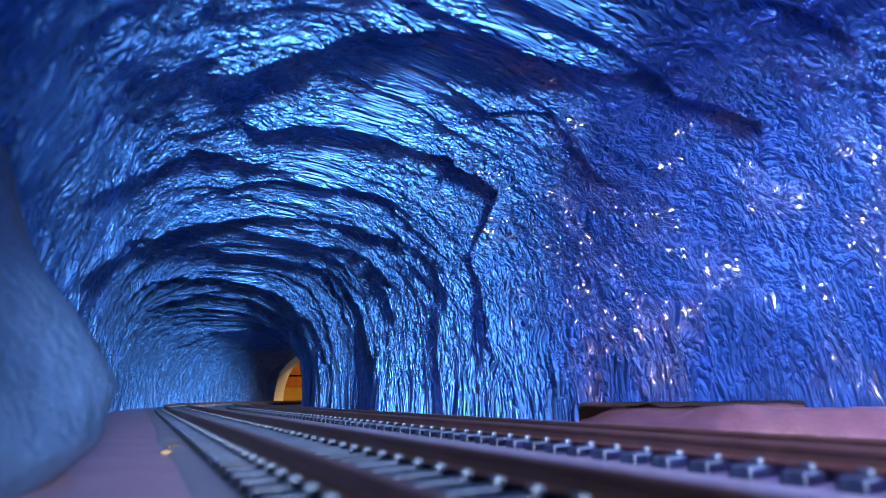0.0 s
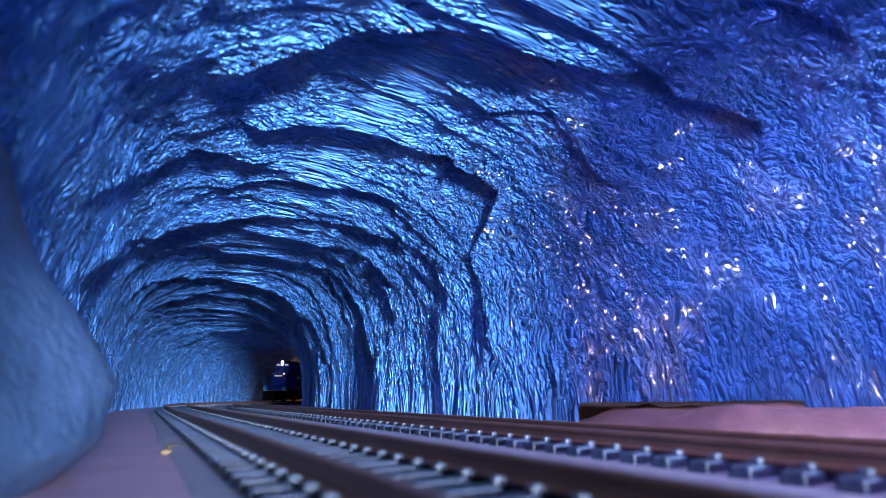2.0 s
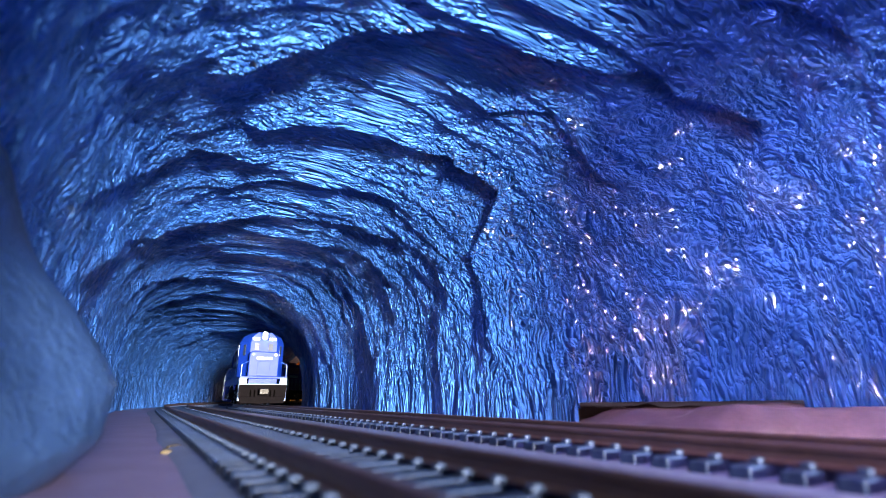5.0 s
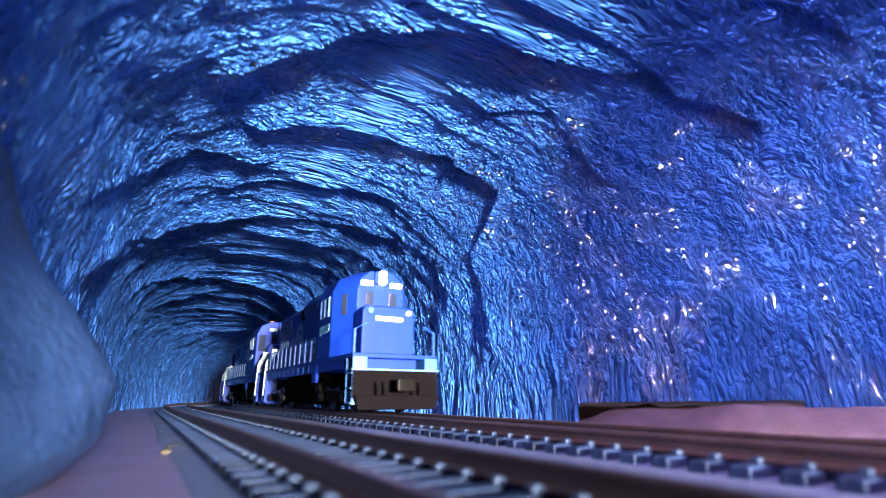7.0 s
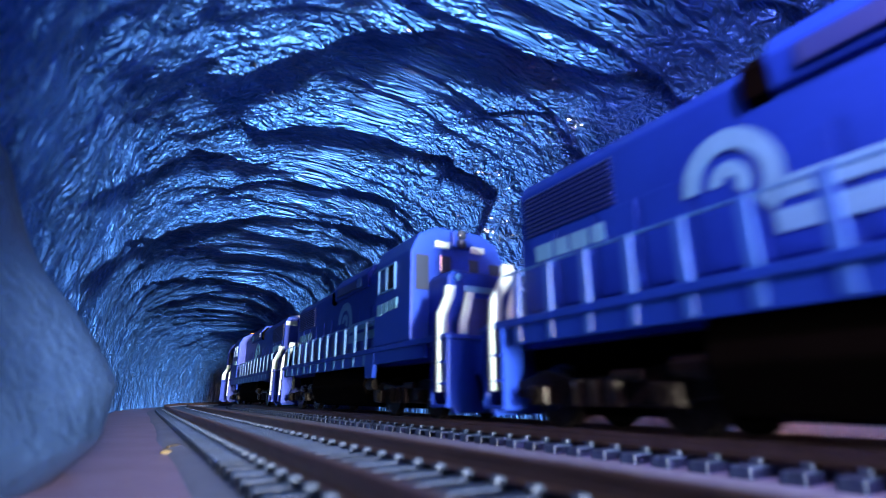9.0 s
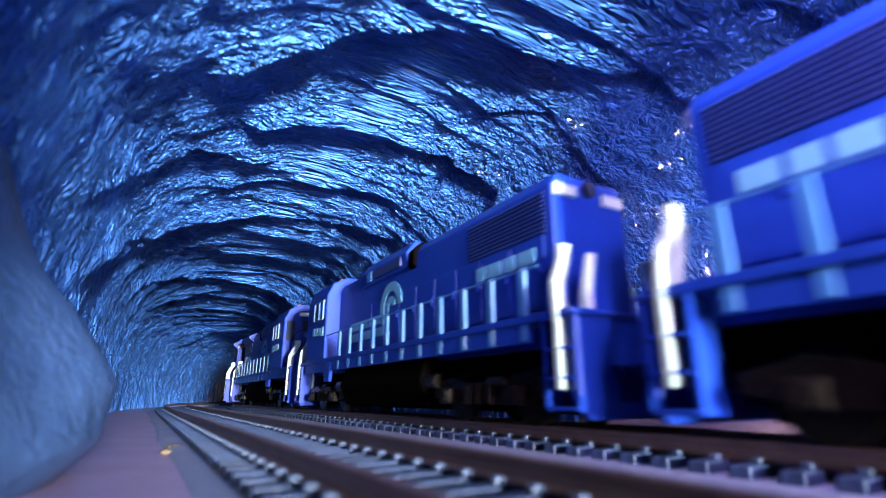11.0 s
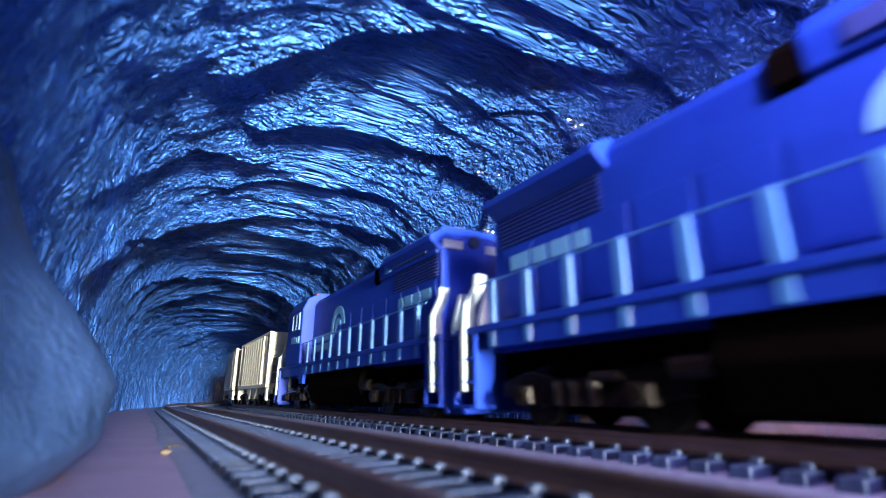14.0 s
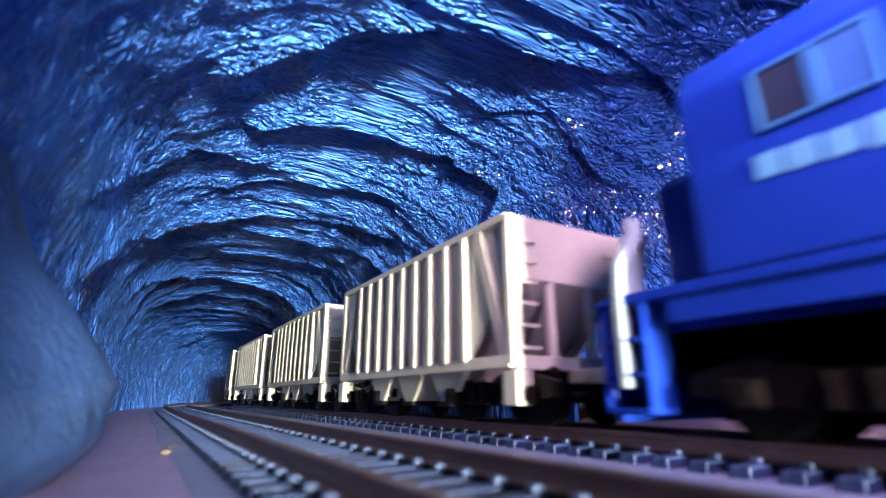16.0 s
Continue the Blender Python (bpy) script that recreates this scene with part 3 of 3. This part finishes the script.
def emblem(parent, x, y, sx, f):
    """The painted arch mark and double bars on one side of the hood; the bars reach from y towards the cab."""
    n = 18

    def bow(r, k):
        w = math.pi * (k / n * 1.25 - 0.25)
        return y + f * r * math.cos(w), 2.68 + r * math.sin(w)

    for r0, r1 in ((0.46, 0.74), (0.1, 0.3)):
        bm = new_bm()
        prism(bm, [bow(r1, k) for k in range(n + 1)] + [bow(r0, n - k) for k in range(n + 1)], "x", x, x + sx * 0.012)
        part("painted_arch", bm, MARK, parent, "pale arch mark")
    for z0 in (1.88, 2.26):
        bm = new_bm()
        box(bm, min(x, x + sx * 0.012), max(x, x + sx * 0.012), min(y + f * 0.5, y + f * 3.2), max(y + f * 0.5, y + f * 3.2), z0, z0 + 0.27)
        part("painted_bar", bm, MARK, parent, "pale painted bar")


def locomotive(lead, cab_first, label, wheels, body, nose_out=0.0, wing=False):
    """A four-axle road locomotive; its cab points along +y, turned round when cab_first is False."""
    ob = tagged(new("locomotive"), label, "locomotive", "coupled blue locomotives")
    f = 1 if cab_first else -1
    STRETCH[0] = body / (2 * HALF)

    def Y(a, b):
        return min(f * a, f * b), max(f * a, f * b)

    # frame, sill and deck
    RISE[0] = 0.4
    bm = new_bm()
    box(bm, -1.5, 1.5, -HALF, HALF, 1.3, 1.44, 0.02)
    box(bm, -1.46, -1.38, -HALF + 1.0, HALF - 1.0, 0.98, 1.31)
    box(bm, 1.38, 1.46, -HALF + 1.0, HALF - 1.0, 0.98, 1.31)
    box(bm, -0.9, 0.9, -HALF + 0.4, HALF - 0.4, 0.95, 1.3)
    part("frame", bm, BLUE, ob)
    k = STRETCH[0]
    STRETCH[0], RISE[0] = 1.0, 0.0
    for y in (-4.9 * k, 4.9 * k):
        truck(ob, y, wheels)
    STRETCH[0] = k
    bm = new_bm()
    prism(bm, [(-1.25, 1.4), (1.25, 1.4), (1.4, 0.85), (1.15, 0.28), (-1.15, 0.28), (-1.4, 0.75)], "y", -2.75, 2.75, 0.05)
    # black blocks added under the frame to close lit gaps and read as shade
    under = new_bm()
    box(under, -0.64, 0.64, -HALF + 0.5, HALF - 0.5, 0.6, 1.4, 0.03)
    part("underframe", under, BLACK, ob, "black underframe block closing the shaded gap")
    infill = new_bm()
    box(infill, -0.5, 0.5, -HALF + 0.9, HALF - 0.9, 0.2, 0.62, 0.03)
    part("shade_block", infill, BLACK, ob, "black block added for shade under the frame")
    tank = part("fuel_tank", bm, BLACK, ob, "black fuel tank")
    for sx in (-1, 1):
        for y in (-3.05, 3.05):
            bm = new_bm()
            cyl(bm, (sx * 1.2, y, 0.85), "y", 0.16, 0.5, 10)
            part("air_tank", bm, STEEL, tank, "metal air tank")
    RISE[0] = 0.4
    # the cab's front: short nose on cab-first units, none where the hood leads
    cf = 6.0 if cab_first else 7.05 - nose_out
    cb = cf - 2.35
    if lead:
        cf, cb = 6.08, 3.2
    cs = 4.98 if lead else cf
    # long hood with chamfered roof edges
    a, b = Y(-7.0, cb)
    bm = new_bm()
    prism(bm, [(-0.98, 1.44), (0.98, 1.44), (0.98, 3.95), (0.82, 4.2), (-0.82, 4.2), (-0.98, 3.95)], "y", a, b, 0.04)
    hood = part("long_hood", bm, BLUE, ob)
    for sx in (-1, 1):
        for i in range(9):
            c = f * (-6.3 + i * 1.0)
            bm = new_bm()
            x0, x1 = sorted((sx * 0.975, sx * 1.0))
            box(bm, x0, x1, c - 0.44, c + 0.44, 1.6, 2.98, 0.008)
            box(bm, min(sx * 0.99, sx * 1.03), max(sx * 0.99, sx * 1.03), c + 0.28, c + 0.34, 2.3, 2.5)
            part("hood_door", bm, BLUE, hood)
        a, b = Y(-6.8, -4.3)
        bm = new_bm()
        for k in range(10):
            z = 3.03 + k * 0.085
            prism(bm, [(sx * 0.97, z), (sx * 1.02, z + 0.01), (sx * 0.98, z + 0.06)], "y", a, b)
        part("radiator_louvre", bm, DEEP, hood, "dark louvred grille")
        emblem(hood, sx * 1.004, f * (-2.2 if lead else -0.3 if cab_first else 0.6 if wing else -0.2), sx, f)
        # lettering block, too blurred to read
        for u, w in ((0, 0.5), (0.6, 0.35), (1.05, 0.45), (1.6, 0.3)):
            c = f * (-6.5 + u)
            bm = new_bm()
            box(bm, min(sx * 1.0, sx * 1.014), max(sx * 1.0, sx * 1.014), min(c, c + f * w), max(c, c + f * w), 2.5, 2.8)
            part("painted_bar", bm, MARK, hood, "pale painted bar")
    # roof: dynamic brake blister, fans, exhaust
    plain_roof = wing and not cab_first
    a, b = Y(-1.4, 2.0) if not plain_roof else Y(-6.9, -3.3)
    bm = new_bm()
    prism(bm, [(-1.06, 3.6), (1.06, 3.6), (1.12, 4.05), (0.85, 4.42), (-0.85, 4.42), (-1.12, 4.05)], "y", a, b, 0.05)
    blister = part("roof_blister", bm, BLUE, hood)
    for sx in (-1, 1):
        bm = new_bm()
        a2, b2 = Y(-1.0, 1.0) if not plain_roof else Y(-6.4, -4.4)
        x0, x1 = sorted((sx * 1.06, sx * 1.13))
        box(bm, x0, x1, a2, b2, 3.72, 4.0, 0.01)
        part("brake_grille", bm, DEEP, blister, "dark intake grille")
    for c in (-5.9, -4.6, 0.4):
        bm = new_bm()
        z = 4.42 if (c < -2) == plain_roof else 4.2
        cyl(bm, (0, f * c, z + 0.08), "z", 0.58, 0.18, 20)
        cyl(bm, (0, f * c, z + 0.19), "z", 0.5, 0.05, 20)
        part("roof_fan", bm, DEEP, hood)
    bm = new_bm()
    box(bm, -0.22, 0.22, min(f * -2.6, f * -2.0), max(f * -2.6, f * -2.0), 4.18, 4.42, 0.02)
    part("exhaust_stack", bm, BLACK, hood)
    if wing:
        # radiator wings that overhang the hood's far end
        a, b = Y(-6.98, -4.1)
        for sx in (-1, 1):
            bm = new_bm()
            prism(bm, [(sx * 0.97, 3.66), (sx * 1.3, 3.92), (sx * 1.3, 4.06), (sx * 0.85, 4.3), (sx * 0.7, 4.22)], "y", a, b, 0.02)
            part("radiator_wing", bm, BLUE, hood)
    # rear number boards and light on the hood end
    e = f * -7.0
    for sx in (-1, 1):
        bm = new_bm()
        box(bm, min(sx * 0.35, sx * 0.95), max(sx * 0.35, sx * 0.95), min(e, e - f * 0.05), max(e, e - f * 0.05), 3.75, 3.98, 0.01)
        part("number_board", bm, PALE, hood, "white number board")
    bm = new_bm()
    cyl(bm, (0, e - f * 0.04, 4.0), "y", 0.17, 0.1, 14)
    part("rear_lamp", bm, GLASS, hood)
    # cab
    bm = new_bm()
    shell = [(-1.5, 1.44), (1.5, 1.44), (1.5, 3.8), (1.28, 4.28), (0.75, 4.55), (-0.75, 4.55), (-1.28, 4.28), (-1.5, 3.8)]
    if lead:
        # the corners of this cab are cut off towards the windscreen
        rings = [[bm.verts.new((x * w, f * y, z - d * (z > 4))) for x, z in shell] for y, w, d in ((cb, 1, 0), (cs, 1, 0), (cf, 0.6, 0.04))]
        for r0, r1 in zip(rings, rings[1:]):
            for k in range(8):
                bm.faces.new((r0[k], r0[(k + 1) % 8], r1[(k + 1) % 8], r1[k]))
        bm.faces.new(rings[0])
        bm.faces.new(rings[-1])
        bmesh.ops.recalc_face_normals(bm, faces=bm.faces)
        bmesh.ops.bevel(bm, geom=list(bm.edges), offset=0.03, segments=2, affect="EDGES", profile=0.5)
    else:
        prism(bm, shell, "y", *Y(cb, cf), 0.05)
    cab = part("cab", bm, BLUE, ob)
    for sx in (-1, 1):
        x0, x1 = sorted((sx * 1.47, sx * 1.515))
        for u, w in ((cb + 0.35, 0.45), (cb + 0.9, 0.5)):
            a2, b2 = Y(u, u + w)
            bm = new_bm()
            box(bm, x0, x1, a2, b2, 2.95, 3.62, 0.01)
            win = part("side_window", bm, GLASS if u > cb + 0.5 else PANE, cab)
            bm = new_bm()
            x2, x3 = sorted((sx * 1.5, sx * 1.54))
            box(bm, x2, x3, a2 - 0.04, a2, 2.91, 3.66)
            box(bm, x2, x3, b2, b2 + 0.04, 2.91, 3.66)
            box(bm, x2, x3, a2, b2, 3.62, 3.66)
            box(bm, x2, x3, a2, b2, 2.91, 2.95)
            part("window_frame", bm, STAN, win)
        x2, x3 = sorted((sx * 1.5, sx * 1.514))
        for u, w, z0, z1 in ((0.25, 0.3, 2.3, 2.62), (0.62, 0.28, 2.34, 2.62), (0.96, 0.3, 2.36, 2.64), (1.3, 0.26, 2.38, 2.66)):
            bm = new_bm()
            a2, b2 = Y(cb + u, cb + u + w)
            box(bm, x2, x3, a2, b2, z0, z1)
            part("painted_bar", bm, MARK, cab, "pale painted bar")
        # windscreens and number boards
        c = f * cf
        bm = new_bm()
        box(bm, min(sx * 0.3, sx * 0.62), max(sx * 0.3, sx * 0.62), min(c, c + f * 0.03), max(c, c + f * 0.03), 3.25, 3.75, 0.01)
        if not lead:
            box(bm, min(sx * 0.98, sx * 1.36), max(sx * 0.98, sx * 1.36), min(c, c + f * 0.03), max(c, c + f * 0.03), 2.75, 3.7, 0.01)
        part("windscreen", bm, GLASS, cab)
        if lead:
            bm = new_bm()
            box(bm, -0.13, 0.13, -0.02, 0.025, 2.9, 3.65, 0.01)
            bmesh.ops.rotate(bm, matrix=Matrix.Rotation(sx * -math.atan2(cf - cs, 0.6), 3, "Z"), verts=bm.verts)
            bmesh.ops.translate(bm, vec=(sx * 1.2, f * (cf + cs) / 2, 0), verts=bm.verts)
            part("corner_window", bm, GLASS, cab, "narrow dark corner window")
        bm = new_bm()
        box(bm, min(sx * 0.34, sx * 0.8), max(sx * 0.34, sx * 0.8), min(c, c + f * 0.06), max(c, c + f * 0.06), 3.95, 4.14, 0.01)
        part("number_board", bm, CLASS if lead else PALE, cab, "white number board")
    c = f * cf
    bm = new_bm()
    box(bm, -0.3, 0.3, min(c, c + f * 0.12), max(c, c + f * 0.12), 4.02, 4.5, 0.04)
    lamp_box = part("headlight_box", bm, BLUE, cab)
    for z in (4.14, 4.4):
        bm = new_bm()
        bmesh.ops.create_uvsphere(bm, u_segments=16, v_segments=10, radius=0.15, matrix=Matrix.Translation((0, c + f * 0.13, z)) @ Matrix.Diagonal((1, 0.6, 1, 1)))
        part("headlight", bm, LAMP if lead else GLASS, lamp_box, "", True)
    # short nose
    a, b = Y(cf, max(cf + 0.15, 7.0))
    bm = new_bm()
    prism(bm, [(-0.98, 1.44), (0.98, 1.44), (0.98, 2.95), (0.84, 3.12), (-0.84, 3.12), (-0.98, 2.95)], "y", a, b, 0.06)
    nose = part("short_nose", bm, BLUE, ob)
    c = f * max(cf + 0.15, 7.0)
    # the lead's stripe glows slightly to look bright, though it is no lamp
    bm = new_bm()
    box(bm, -0.5, 0.5, min(c, c + f * 0.03), max(c, c + f * 0.03), 2.6, 2.75, 0.005)
    part("nose_stripe", bm, CLASS if lead else MARK, nose)
    bm = new_bm()
    box(bm, -0.4, 0.4, min(c, c + f * 0.03), max(c, c + f * 0.03), 1.5, 2.45, 0.01)
    part("nose_door", bm, DEEP if not lead else BLUE, nose)
    for sx in (-1, 1):
        bm = new_bm()
        cyl(bm, (sx * 0.72, c + f * 0.04, 2.92), "y", 0.09, 0.1, 12)
        part("ditch_light", bm, DITCH if lead and sx < 0 else STAN, nose)
    # black panels standing in for the shade of the open recess behind the cab
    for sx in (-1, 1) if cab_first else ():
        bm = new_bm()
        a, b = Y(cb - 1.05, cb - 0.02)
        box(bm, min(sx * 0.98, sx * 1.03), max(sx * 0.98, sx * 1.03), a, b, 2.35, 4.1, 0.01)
        part("recess_shade", bm, BLACK, hood, "black panel painted for the shaded recess behind the cab")
    # steps hung under the rear of the cab, and the pale end of the roof grille
    for sx in (-1, 1):
        u = f * (cb - 0.35)
        bm = new_bm()
        prism(bm, [(u - 0.42, 1.32), (u + 0.42, 1.32), (u + 0.26, 0.62), (u - 0.26, 0.62)], "x", min(sx * 1.34, sx * 1.47), max(sx * 1.34, sx * 1.47), 0.02)
        part("cab_step", bm, BLUE, ob)
        bm = new_bm()
        a, b = Y(1.1, 1.45) if not plain_roof else Y(-4.2, -3.85)
        box(bm, min(sx * 1.06, sx * 1.135), max(sx * 1.06, sx * 1.135), a, b, 3.7, 4.02, 0.01)
        part("grille_end", bm, STAN, blister, "light blue end plate of the roof grille")
        # solid black in place of the shade in the blister's undercut
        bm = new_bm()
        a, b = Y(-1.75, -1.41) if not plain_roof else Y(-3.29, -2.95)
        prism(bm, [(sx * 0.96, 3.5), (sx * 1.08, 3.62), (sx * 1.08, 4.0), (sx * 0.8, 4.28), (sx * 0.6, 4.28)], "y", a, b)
        part("undercut_shade", bm, BLACK, blister, "black block for the shaded undercut behind the roof blister")
    # hand rails along the deck
    for sx in (-1, 1):
        for i in range(11):
            y = f * (-6.6 + i * 0.95)
            bm = new_bm()
            box(bm, min(sx * 1.4, sx * 1.47), max(sx * 1.4, sx * 1.47), y - 0.09, y + 0.09, 1.0, 2.3, 0.015)
            part("stanchion", bm, DULL if lead else STAN, ob)
        a, b = Y(-7.0, cb)
        bm = new_bm()
        tube(bm, [(sx * 1.44, a, 2.27), (sx * 1.44, b, 2.27)], 0.022)
        part("handrail", bm, STAN, ob)
    RISE[0] = 0.0
    for out in (1, -1):
        if lead and out == 1:
            for sx in (-1, 1):
                step_well(ob, HALF - 0.3, sx, STAN)
                bm = new_bm()
                tube(bm, [(sx * 1.44, HALF - 0.1, 0.4), (sx * 1.44, HALF - 0.1, 2.6), (sx * 1.05, HALF - 0.1, 2.8)], 0.04)
                part("corner_handrail", bm, DULL, ob)
        else:
            end_rails(ob, out * (HALF - 0.3), out)
        pilot(ob, out * HALF, out, lead and out == 1)
    if lead:
        return ob
    RISE[0] = 0.4
    bm = new_bm()
    cyl(bm, (0.5, f * (cb + 1.2), 4.62), "z", 0.13, 0.22, 10)
    part("roof_beacon", bm, ORANGE, cab, "orange roof beacon")
    RISE[0] = 0.0
    return ob


def hopper(wheels):
    """A short open three-bay hopper wagon with outside posts."""
    ob = tagged(new("hopper_wagon"), "cream white ribbed open hopper wagon on the rails", "hopper wagon", "coupled hopper wagons")
    STRETCH[0] = 1.0
    h = 4.35
    top, low, wall = 3.85, 1.15, 0.06
    for sx in (-1, 1):
        bm = new_bm()
        x0, x1 = sorted((sx * 1.38, sx * 1.44))
        prism(bm, [(-h, top), (h, top), (h, 2.6), (h - 1.5, low), (-h + 1.5, low), (-h, 2.6)], "x", x0, x1)
        x0, x1 = sorted((sx * 1.36, sx * 1.56))
        box(bm, x0, x1, -h, h, top - 0.12, top + 0.04, 0.02)
        box(bm, x0, x1, -h, h, low - 0.16, low + 0.06, 0.02)
        side = part("side_sheet", bm, HOPPER, ob)
        for i in range(9):
            y = -2.9 + i * 0.725
            bm = new_bm()
            x0, x1 = sorted((sx * 1.43, sx * 1.6))
            box(bm, x0, x1, y - 0.1, y + 0.1, low, top - 0.1, 0.03)
            part("side_post", bm, HOPPER, side)
        for e in (-1, 1):
            bm = new_bm()
            x0, x1 = sorted((sx * 1.42, sx * 1.54))
            prism(bm, [(e * 3.25, top - 0.1), (e * 3.5, top - 0.1), (e * (h - 0.05), low + 0.05), (e * (h - 0.3), low + 0.05)], "x", x0, x1)
            part("diagonal_brace", bm, HOPPER, side)
            bm = new_bm()
            x0, x1 = sorted((sx * 1.3, sx * 1.56))
            box(bm, x0, x1, e * h - 0.09, e * h + 0.09, low - 0.1, top, 0.02)
            part("corner_post", bm, HOPPER, side)
            for k in range(6):
                bm = new_bm()
                x0, x1 = sorted((sx * 0.95, sx * 1.42))
                box(bm, x0, x1, e * (h + 0.12) - 0.025, e * (h + 0.12) + 0.025, 1.3 + k * 0.4, 1.36 + k * 0.4)
                part("ladder_rung", bm, HOPPER, ob)
    for e in (-1, 1):
        bm = new_bm()
        prism(bm, [(e * h, top), (e * (h + 0.07), top), (e * (h + 0.07), 2.62), (e * (h - 2.2), low - 0.1), (e * (h - 2.28), low - 0.04), (e * h, 2.66)], "x", -1.38, 1.38)
        part("end_sheet", bm, HOPPER, ob)
        bm = new_bm()
        box(bm, -1.45, 1.45, e * h - 0.12, e * h + 0.12, 0.95, 1.2, 0.02)
        box(bm, -0.2, 0.2, min(e * h, e * (h + 1.08)), max(e * h, e * (h + 1.08)), 0.72, 0.98, 0.04)
        beam = part("end_beam", bm, HOPPER, ob)
        for sx in (-1, 1):
            bm = new_bm()
            box(bm, min(sx * 1.15, sx * 1.5), max(sx * 1.15, sx * 1.5), e * h - 0.3, e * h + 0.1, 0.35, 0.95, 0.02)
            part("step", bm, HOPPER, beam)
            bm = new_bm()
            box(bm, min(sx * 0.45, sx * 0.6), max(sx * 0.45, sx * 0.6), e * (h - 0.02) - 0.06, e * (h - 0.02) + 0.06, 1.2, 2.62)
            part("end_post", bm, HOPPER, beam)
    bm = new_bm()
    box(bm, -0.25, 0.25, -h, h, 0.8, 1.1, 0.02)
    part("centre_sill", bm, BLACK, ob)
    for c in (-1.75, 0.0, 1.75):
        bm = new_bm()
        prism(bm, [(c - 0.85, low), (c + 0.85, low), (c + 0.22, 0.38), (c - 0.22, 0.38)], "x", -1.3, 1.3, 0.03)
        bay = part("hopper_bay", bm, HOPPER, ob)
        bm = new_bm()
        box(bm, -1.36, 1.36, c - 0.3, c + 0.3, 0.3, 0.4, 0.02)
        part("discharge_gate", bm, STEEL, bay)
    for y in (-3.15, 3.15):
        truck(ob, y, wheels)
    return ob


SPEED, PASS = 10.11, 8.816      # metres a second; when the leading end goes by s = 0
WAGON = 10.9
TRAIN = []


def build_train():
    plan = [("loco", True, True, "blue lead locomotive with grey plough and lit headlight"),
            ("loco", False, True, "blue locomotive with white striped handrails, cab leading"),
            ("loco", False, False, "blue locomotive running long hood first, white handrails"),
            ("loco", False, True, "blue locomotive with pale window frames, cab leading"),
            ("loco", False, False, "blue locomotive, hood first, coupled to white wagons")]
    back = 0.0
    # room taken in the train, length of the body, and how far the body sits ahead of the middle
    sizes = ((13.95, 13.2, -0.2), (17.1, 15.2, -0.3), (16.6, 15.8, -0.23), (17.1, 16.6, -0.85), (18.45, 15.6, 0.15))
    for (kind, lead, cab_first, label), (length, body, ahead) in zip(plan, sizes):
        wheels = []
        ob = locomotive(lead, cab_first, label, wheels, body, 0.85 if body == 15.6 else 0.35, body in (16.6, 15.6))
        TRAIN.append((ob, back + length / 2 - ahead, 4.9 * STRETCH[0], wheels))
        back += length
    back -= 0.6
    for i in range(6):
        wheels = []
        TRAIN.append((hopper(wheels), back + WAGON / 2, 3.15, wheels))
        back += WAGON


build_train()


# ---- what moves ----
def riding(s, base):
    """The pose of a vehicle whose middle is at arc length s, carried by trucks base metres before and behind."""
    a, b = at(s - base, 0, RAIL_TOP), at(s + base, 0, RAIL_TOP)
    d = b - a
    return Matrix.Translation((a + b) / 2) @ pose(0, 0, 0, 0, 0, math.degrees(math.atan2(-d.x, d.y)))


def motions():
    for vehicle, behind, base, wheels in TRAIN:
        rows = []
        for i in range(33):
            t = i * 0.5
            s = SPEED * (t - PASS) - behind
            rows.append((t, riding(s, base)))
        walk(vehicle, rows)
        for wheel in wheels:
            place = wheel.location.copy()
            walk(wheel, [(i / 15, Matrix.Translation(place) @ pose(0, 0, 0, -math.degrees(SPEED * i / 15 / 0.5), 0, 0)) for i in range(241)])


motions()
